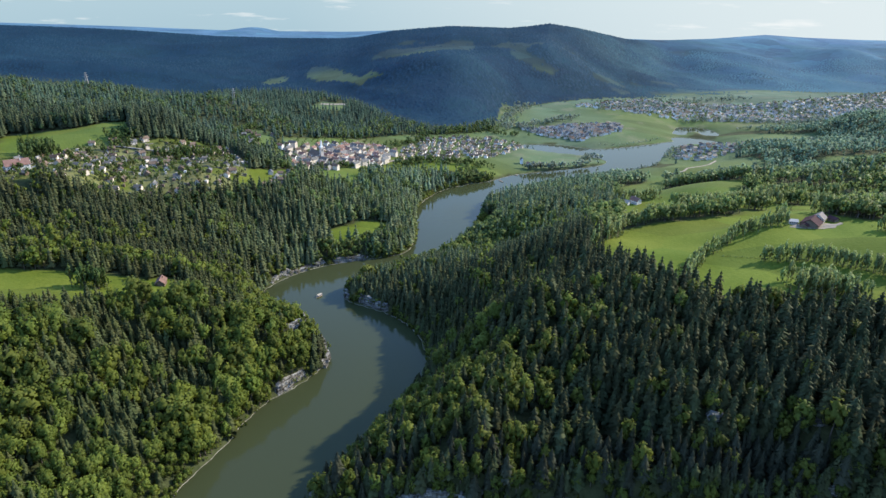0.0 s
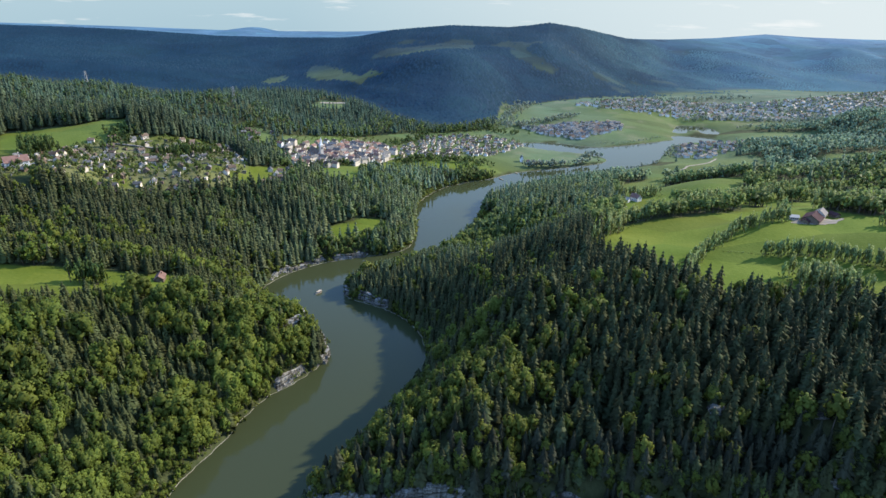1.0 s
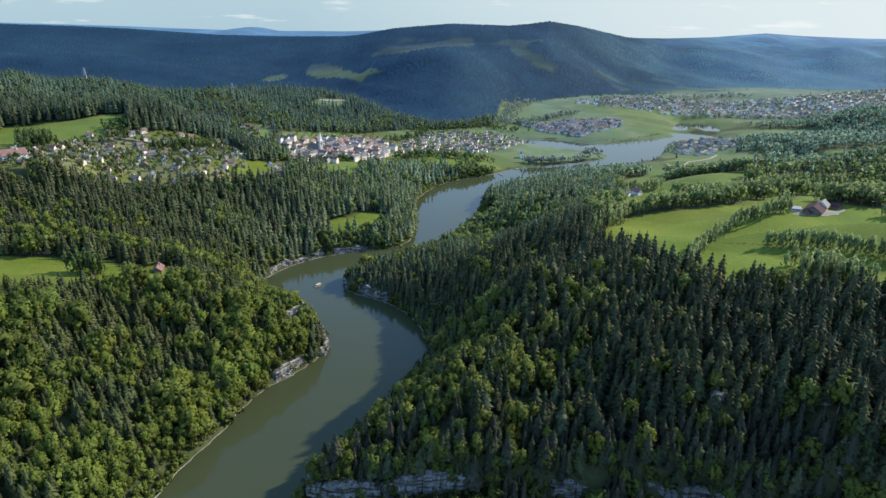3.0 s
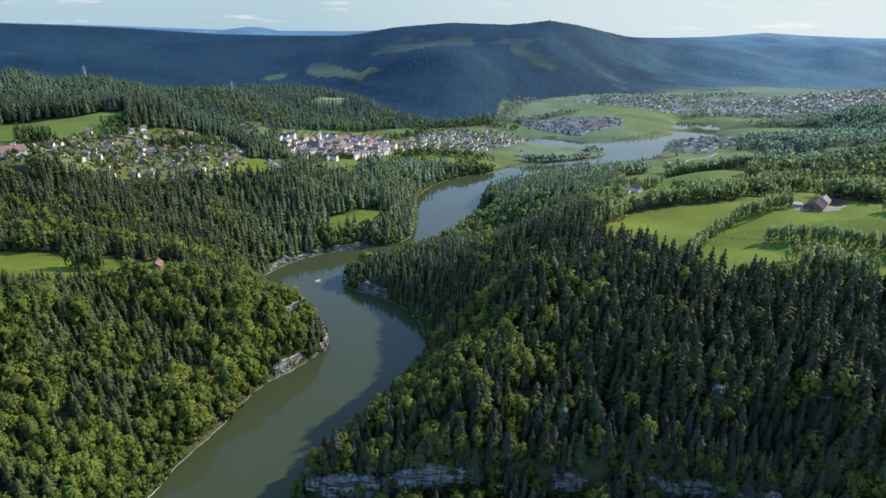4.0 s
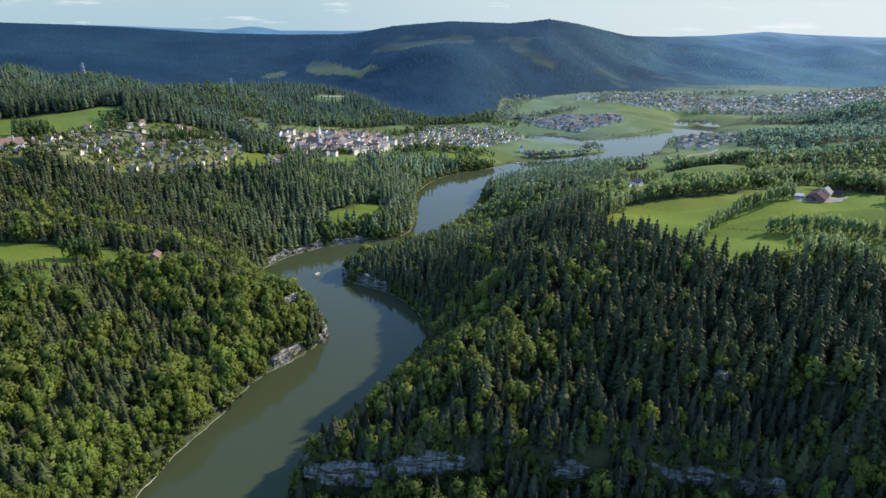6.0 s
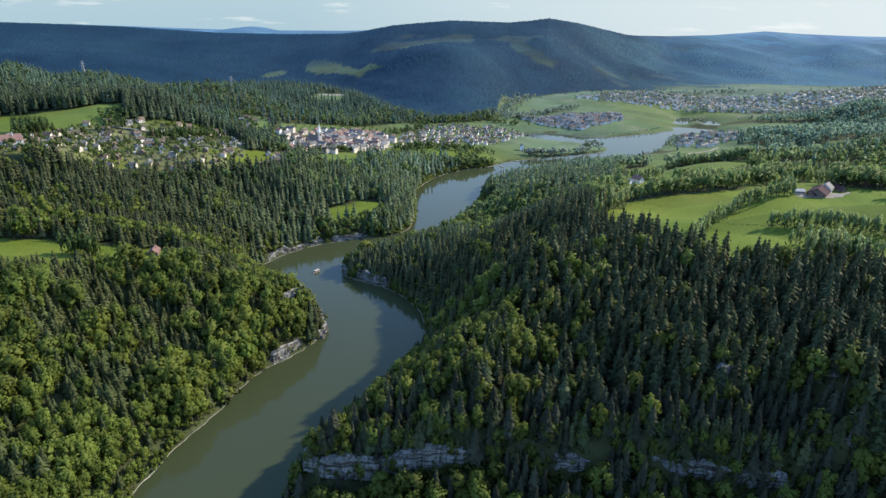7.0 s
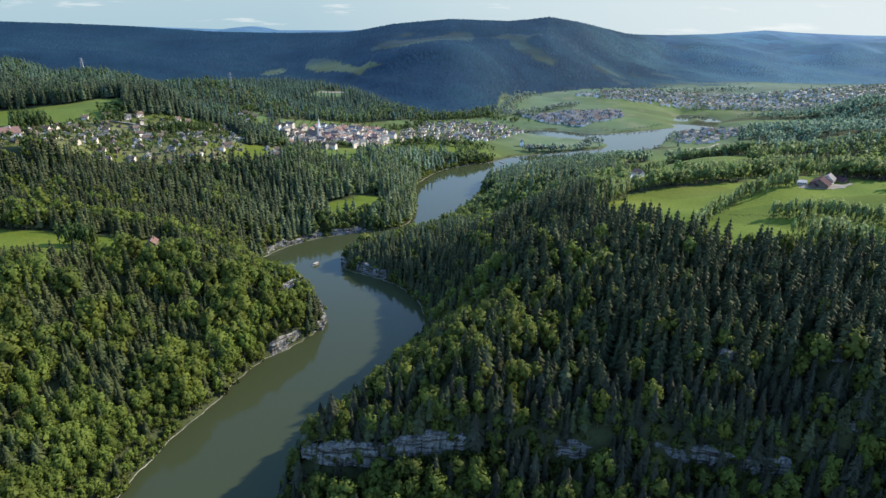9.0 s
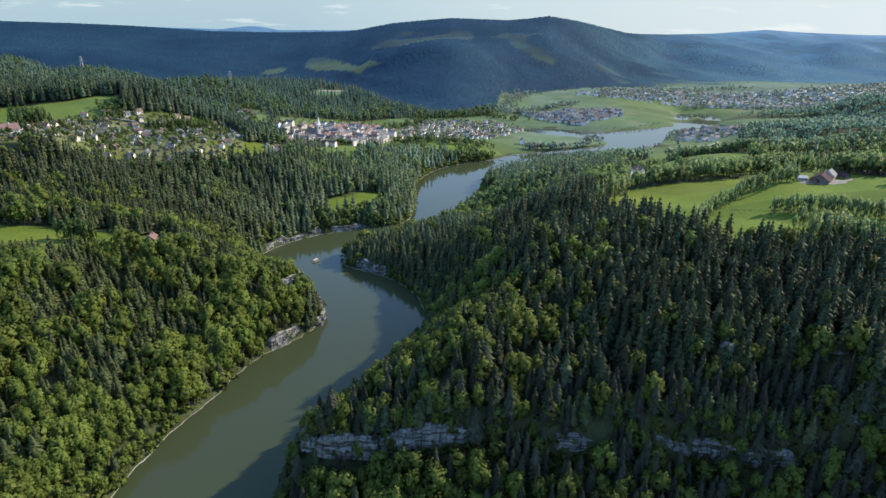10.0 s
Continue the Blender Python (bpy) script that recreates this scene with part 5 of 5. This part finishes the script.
def road(name, points, wide, material, label):
    """A road laid on the ground, with a slight thickness."""
    line = []
    for (ax, ay), (bx, by) in zip(points, points[1:]):
        n = max(2, int(math.hypot(bx - ax, by - ay) / 4))
        line += [(ax + (bx - ax) * k / n, ay + (by - ay) * k / n) for k in range(n)]
    p = np.array(line + [points[-1]])
    for _ in range(6):
        p[1:-1] = (p[:-2] + 2 * p[1:-1] + p[2:]) / 4
    t = np.gradient(p, axis=0)
    t /= np.linalg.norm(t, axis=1)[:, None]
    side = np.stack([-t[:, 1], t[:, 0]], -1) * wide / 2
    z = np.max([height(*(p + k * side).T) for k in (-1, 0, 1)], axis=0) + 0.25
    v, f = [], []
    for k in range(len(p)):
        for s, dz in ((-1, -0.9), (-1, 0), (1, 0), (1, -0.9)):
            v.append((*(p[k] + s * side[k]), z[k] + dz))
    for k in range(len(p) - 1):
        f += [(4 * k + a, 4 * k + a + 1, 4 * k + a + 5, 4 * k + a + 4) for a in range(3)]
    return tagged(solid(name, v, f, material), label, "road", kind="structure")


road("road_village", [(-330, 985), (-300, 1040), (-262, 1062), (-225, 1068), (-190, 1085), (-120, 1150), (-40, 1230), (60, 1290), (120, 1320)], 8.0, GRAVEL, "pale road through the village")
road("road_upper", [(-520, 700), (-505, 760), (-495, 830), (-502, 860), (-470, 878), (-430, 905), (-395, 960), (-380, 1020)], 4.5, ASPHALT, "narrow grey lane between hillside houses")
road("road_pasture", [(400, 1120), (440, 1150), (455, 1180), (480, 1200), (520, 1230), (560, 1300)], 4.0, GRAVEL, "pale farm track across a pasture")
road("road_farm", [(340, 588), (352, 584), (366, 584), (384, 589), (396, 596)], 3.0, GRAVEL, "pale gravel farm track")
road("road_field", [(410, 1690), (430, 1660), (445, 1640)], 5.0, GRAVEL, "pale field track on the far slope")


def garden_walls(count):
    """Low stone terrace walls, sheds and stacked wood between the hillside gardens, joined."""
    v, f, mats = [], [], []
    spots = spots_in(VILLAGE_HIGH, count, 6.0, list(taken))
    z = height(np.array([s[0] for s in spots]), np.array([s[1] for s in spots]))
    for (x, y), ground in zip(spots, z):
        shed = rng.random() < 0.4
        w, l, h = (rng.uniform(2.2, 4), rng.uniform(3, 5), rng.uniform(2.2, 3)) if shed else (rng.uniform(0.6, 1.2), rng.uniform(5, 13), rng.uniform(0.9, 1.8))
        bv, bf = block(-w / 2, w / 2, -l / 2, l / 2, -1.5, h)
        a = math.radians(40 * math.sin(x * 0.011) + 30 * math.cos(y * 0.013)) + rng.choice((0, 1.57)) + rng.normal() * 0.2
        c, s, i = math.cos(a), math.sin(a), len(v)
        v += [(x + p[0] * c - p[1] * s, y + p[0] * s + p[1] * c, ground + p[2] + (0.5 if shed and p[0] > 0 and p[2] > 0 else 0)) for p in bv]
        f += [tuple(i + q for q in face) for face in bf]
        mats += [int(rng.integers(1, 4)) if shed else 0] * len(bf)
    me = bpy.data.meshes.new("garden_walls")
    me.from_pydata(v, [], f)
    for m in (ROCK, TIMBER, TILE_BROWN, PLASTER):
        me.materials.append(m)
    me.polygons.foreach_set("material_index", np.array(mats, np.int32))
    return tagged(new("garden_walls", me), "stone terrace walls and small sheds between hillside gardens", "garden wall", kind="stuff")


garden_walls(190)
# ---------------------------------------------------------------- single buildings, rocks and the boat
def ground_at(x, y):
    return float(height(np.array(x), np.array(y)))


def church():
    root = tagged(new("church"), "pale stone village church with a tall bell tower and spire", "church")
    (v, f), (rv, rf) = gabled(14, 34, 11, 18)
    nave = solid("nave", v, f, PLASTER, root)
    solid("roof", rv, rf, TILE_BROWN, root)
    for s in (-1, 1):
        for k in range(5):
            v, f = block(min(7 * s, 7.08 * s), max(7 * s, 7.08 * s), -14 + 6 * k, -12.4 + 6 * k, 3, 8)
            solid("window", v, f, DARK_GLASS, nave)
    v, f = block(-2.8, 2.8, -22.8, -17.2, -2, 27)
    tower = solid("tower", v, f, PLASTER, root)
    for x0, x1 in ((-1.2, 1.2),):
        v, f = block(x0, x1, -22.9, -22.8, 20, 24)
        solid("belfry_opening", v, f, DARK_GLASS, tower)
    v = [(-3.1, -23.1, 27), (3.1, -23.1, 27), (3.1, -16.9, 27), (-3.1, -16.9, 27), (-1.8, -21.8, 30), (1.8, -21.8, 30), (1.8, -18.2, 30), (-1.8, -18.2, 30), (0, -20, 42)]
    f = [(3, 2, 1, 0)] + [(a, (a + 1) % 4, 4 + (a + 1) % 4, 4 + a) for a in range(4)] + [(4 + a, 4 + (a + 1) % 4, 8) for a in range(4)]
    solid("spire", v, f, PLASTER_WHITE, root, "pale metal-clad spire")
    root.matrix_basis = pose(-255, 1092, ground_at(-255, 1085), 0, 0, 40)


church()


def barn():
    root = house_thing("farmhouse", 15, 25, 6.6, 12.6, PLASTER_WHITE, TILE_RED, "long white farmhouse with a broad red tiled roof", "farmhouse", "", (2, 5))
    root.matrix_basis = pose(-527, 702, ground_at(-527, 702), 0, 0, -48)


barn()


def farm():
    base = ground_at(366, 595)
    parts = ((-1, -2, 16, 21, 3.8, 8.6, ROOF_MAROON, -40, "big dark red-roofed barn of the pasture farm"), (12, 9, 11, 13, 4.6, 9.0, ROOF_BEIGE, -40, "barn with a weathered beige sheet roof beside the farmyard"),
             (-18, 2, 6, 8, 3, 4.6, SHEET, 80, "low shed with a light roof"), (-11, -8, 7, 10, 2.8, 4.8, ROOF_MAROON, -40, "dark red-roofed stable at the farmyard"), (26, 8, 6, 9, 3, 5, ROOF_MAROON, 20, "small dark shed behind the farm"))
    for dx, dy, w, l, e, r, roof, turn, label in parts:
        ob = house_thing("barn", w, l, e, r, TIMBER if roof is ROOF_MAROON else PLASTER, roof, label, "barn", "farm buildings on the pasture", (1, 4), False)
        ob.matrix_basis = pose(366 + dx, 597 + dy, ground_at(366 + dx, 597 + dy), 0, 0, turn)
    r = np.random.default_rng(5)
    n = 26
    v = [(368 + (18 + 9 * r.random()) * math.cos(a) * 1.05, 592 + (6 + 5 * r.random()) * math.sin(a)) for a in np.linspace(0, 2 * math.pi, n + 1)[:n]]
    zs = [ground_at(x, y) + 0.3 for x, y in v]
    rings = [(x, y, z) for (x, y), z in zip(v, zs)] + [(x, y, z - 1.5) for (x, y), z in zip(v, zs)] + [(368, 590, ground_at(368, 590) + 0.4)]
    f = [(a, (a + 1) % n, 2 * n) for a in range(n)] + [(n + a, n + (a + 1) % n, (a + 1) % n, a) for a in range(n)]
    tagged(solid("farmyard", rings, f, GRAVEL), "pale gravel yard round the farm buildings", "yard", kind="structure")


farm()
lone = house_thing("farmhouse", 9, 13, 5.6, 9.4, PLASTER_WHITE, TILE_RED, "white farmhouse with a brown roof among trees", "farmhouse", "", (2, 4))
lone.matrix_basis = pose(254, 823, ground_at(254, 823), 0, 0, 35)
side = house_thing("barn", 8, 12, 4, 7, PLASTER_WHITE, SHEET, "low white outbuilding beside the farmhouse", "barn", "", None, False)
side.matrix_basis = pose(238, 818, ground_at(238, 818), 0, 0, 50)
cabin = house_thing("cabin", 8, 12, 3.4, 6.6, TIMBER, TILE_RED, "small brown timber cabin at the edge of a meadow", "cabin", "", (1, 3))
cabin.matrix_basis = pose(-274, 512, ground_at(-274, 512), 0, 0, 14)
tower = house_thing("chapel", 5, 7, 9, 13, PLASTER_WHITE, SLATE, "slim white boathouse tower by the landing", "chapel", "", None, False)
tower.matrix_basis = pose(136, 1232, ground_at(136, 1232), 0, 0, 10)
for x, y, roof, turn in ((150, 1226, TILE_RED, 10), (163, 1232, SLATE, 15), (176, 1236, TILE_BROWN, 8)):
    shed = house_thing("boathouse", 8, 11, 4, 7, PLASTER_WHITE, roof, "white boathouse on the river landing", "boathouse", "boathouses on the landing", None, False)
    shed.matrix_basis = pose(x, y, ground_at(x, y), 0, 0, turn)


def jetty(x, y, turn, l):
    root = tagged(new("jetty"), "narrow pale wooden jetty on the river", "jetty", "jetties")
    v, f = block(-1.2, 1.2, 0, l, 0.7, 0.95)
    solid("deck", v, f, GRAVEL, root)
    for s in (-1, 1):
        for k in range(3):
            v, f = block(s * 1.0 - 0.12, s * 1.0 + 0.12, k * l / 2.2, k * l / 2.2 + 0.24, -2, 0.7)
            solid("post", v, f, TIMBER, root)
    root.matrix_basis = pose(x, y, 0, 0, 0, turn)


jetty(84, 1128, -150, 14)
jetty(118, 1176, -160, 12)


def hull(l, w, h):
    """A pointed hull, flat at the stern."""
    v, f = [], []
    shape = [(0.0, 0.75), (0.25, 1.0), (0.6, 1.0), (0.85, 0.62), (1.0, 0.04)]
    for y, b in shape:
        for k, z in ((0.7, -0.5), (1.0, h)):
            v += [(-w / 2 * b * k, y * l - l / 2, z), (w / 2 * b * k, y * l - l / 2, z)]
    for n in range(len(shape) - 1):
        a, b = 4 * n, 4 * n + 4
        f += [(a, b, b + 2, a + 2), (a + 1, a + 3, b + 3, b + 1), (a, a + 1, b + 1, b), (a + 2, b + 2, b + 3, a + 3)]
    f += [(0, 2, 3, 1), (16, 17, 19, 18)]
    return v, f


def boat(x, y, turn):
    root = tagged(new("tour_boat"), "small cream tour boat with a covered deck on the river", "boat")
    v, f = hull(9.5, 3.0, 1.0)
    solid("hull", v, f, PAINT_WHITE, root)
    v, f = block(-1.5, 1.5, -4.2, 1.8, 1.2, 2.2)
    cab = solid("cabin", v, f, PAINT_BLUE, root)
    for s in (-1, 1):
        for k in range(4):
            v, f = block(min(1.5 * s, 1.54 * s), max(1.5 * s, 1.54 * s), -4.0 + 1.4 * k, -3.0 + 1.4 * k, 1.6, 2.2)
            solid("window", v, f, DARK_GLASS, cab)
    v, f = block(-1.65, 1.65, -4.5, 2.2, 2.2, 2.4)
    solid("canopy", v, f, PAINT_WHITE, root, "cream flat canopy")
    v, f = block(-0.08, 0.08, -5.2, -5.0, 1.2, 3.2)
    solid("flagpole", v, f, PAINT_WHITE, root)
    root.matrix_basis = pose(x, y, 0, 0, 0, turn)


boat(-151, 618, 152)


def cliff(points, low, high, label, seed, lean=0.25, rough=3.2, rock=ROCK):
    """A broken limestone face along a line, in ledges and cracks; the rock stands to the left of the way along it."""
    line = []
    for (ax, ay), (bx, by) in zip(points, points[1:]):
        n = max(2, int(math.hypot(bx - ax, by - ay) / 0.9))
        line += [(ax + (bx - ax) * k / n, ay + (by - ay) * k / n) for k in range(n)]
    p = np.array(line + [points[-1]], float)
    t = np.gradient(p, axis=0)
    for _ in range(8):
        t[1:-1] = (t[:-2] + t[1:-1] + t[2:]) / 3
    t /= np.linalg.norm(t, axis=1)[:, None]
    out = np.stack([t[:, 1], -t[:, 0]], -1)
    run, n = np.arange(len(p)) * 0.9, len(p)
    rows = 22
    ends = np.minimum(1, np.minimum(np.arange(n), np.arange(n)[::-1]) / 3)
    top = low + (high - low) * np.clip(0.74 + 1.0 * waves(run, run * 0 + seed, 26, seed, 3), 0.15, 1.12) * (0.4 + 0.6 * ends)
    v, f = [], []
    for r in range(rows):
        z = low + (top - low) * r / (rows - 1)
        crack = np.floor((run + 1.2 * waves(run * 0, z, 7, seed + 9, 2)) / 4.6)
        bed = np.floor((z + 2.0 * hashed(crack, crack * 0, seed + 2)) / 4.4)
        push = 1.7 * (hashed(crack, bed, seed) - 0.5) + 2.6 * (hashed(np.floor(run / 8.3), run * 0, seed + 4) - 0.5) + 0.5 * waves(run, z, 2.5, seed + 5, 2)
        push = rough * 0.35 * push - lean * (z - low) - (1 - ends) * 2.0
        v += [(p[k][0] + out[k][0] * push[k], p[k][1] + out[k][1] * push[k], z[k]) for k in range(n)]
    v += [(p[k][0] - out[k][0] * 4.5, p[k][1] - out[k][1] * 4.5, top[k] + 0.5) for k in range(n)]
    v += [(p[k][0] - out[k][0] * 7, p[k][1] - out[k][1] * 7, low - 2) for k in range(n)]
    for r in range(rows + 1):
        f += [(r * n + k, r * n + k + 1, (r + 1) * n + k + 1, (r + 1) * n + k) for k in range(n - 1)]
    return tagged(solid("limestone_cliff", v, f, rock), label, "cliff", "limestone cliffs")


BANK, BAND = "pale weathered limestone cliff at the water's edge", "pale limestone rock band in the shaded forest"
for n, (points, low, high) in enumerate(BANK_CLIFFS):
    cliff(points, low, high, BANK, 1 + n, 0.15)
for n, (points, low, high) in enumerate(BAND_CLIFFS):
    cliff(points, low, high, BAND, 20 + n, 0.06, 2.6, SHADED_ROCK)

# the sandy cutting behind the village
road("road_quarry", [(-372, 1676), (-345, 1672), (-315, 1682), (-290, 1672)], 22.0, GRAVEL, "pale sandy cutting in the wooded knoll")


def pylon(x, y, tall, label):
    """A lattice mast: four leaning legs, crossed braces and three arms."""
    root = tagged(new("pylon"), label, "pylon", "pylons on the wooded hills")

    def bar(name, a, b, w, parent):
        a, b = Vector(a), Vector(b)
        side = (b - a).cross(Vector((0.3, 1, 0.2))).normalized() * w
        up = (b - a).cross(side).normalized() * w
        v = [p + q for p in (a, b) for q in (side + up, side - up, -side - up, up - side)]
        return solid(name, v, [(0, 1, 2, 3), (7, 6, 5, 4)] + [(k, k + 4, (k + 1) % 4 + 4, (k + 1) % 4) for k in range(4)], SHEET, parent)

    corners = [(1, 1), (-1, 1), (-1, -1), (1, -1)]
    wide = [0.12 * tall * (1 - 0.9 * k / 5) for k in range(6)]
    for cx, cy in corners:
        bar("leg", (cx * wide[0], cy * wide[0], -2), (cx * wide[5], cy * wide[5], tall), 0.35, root)
    for k in range(5):
        for (ax, ay), (bx, by) in zip(corners, corners[1:] + corners[:1]):
            bar("brace", (ax * wide[k], ay * wide[k], tall * k / 5), (bx * wide[k + 1], by * wide[k + 1], tall * (k + 1) / 5), 0.2, root)
    for h, l in ((0.72, 0.16), (0.84, 0.13), (0.95, 0.10)):
        bar("crossarm", (-l * tall, 0, h * tall), (l * tall, 0, h * tall), 0.3, root)
    root.matrix_basis = pose(x, y, ground_at(x, y), 0, 0, 25)


pylon(-857, 1425, 36, "pale steel lattice pylon standing above the wooded hill")
pylon(-491, 1350, 33, "slim pale steel mast on the dark wooded slope")
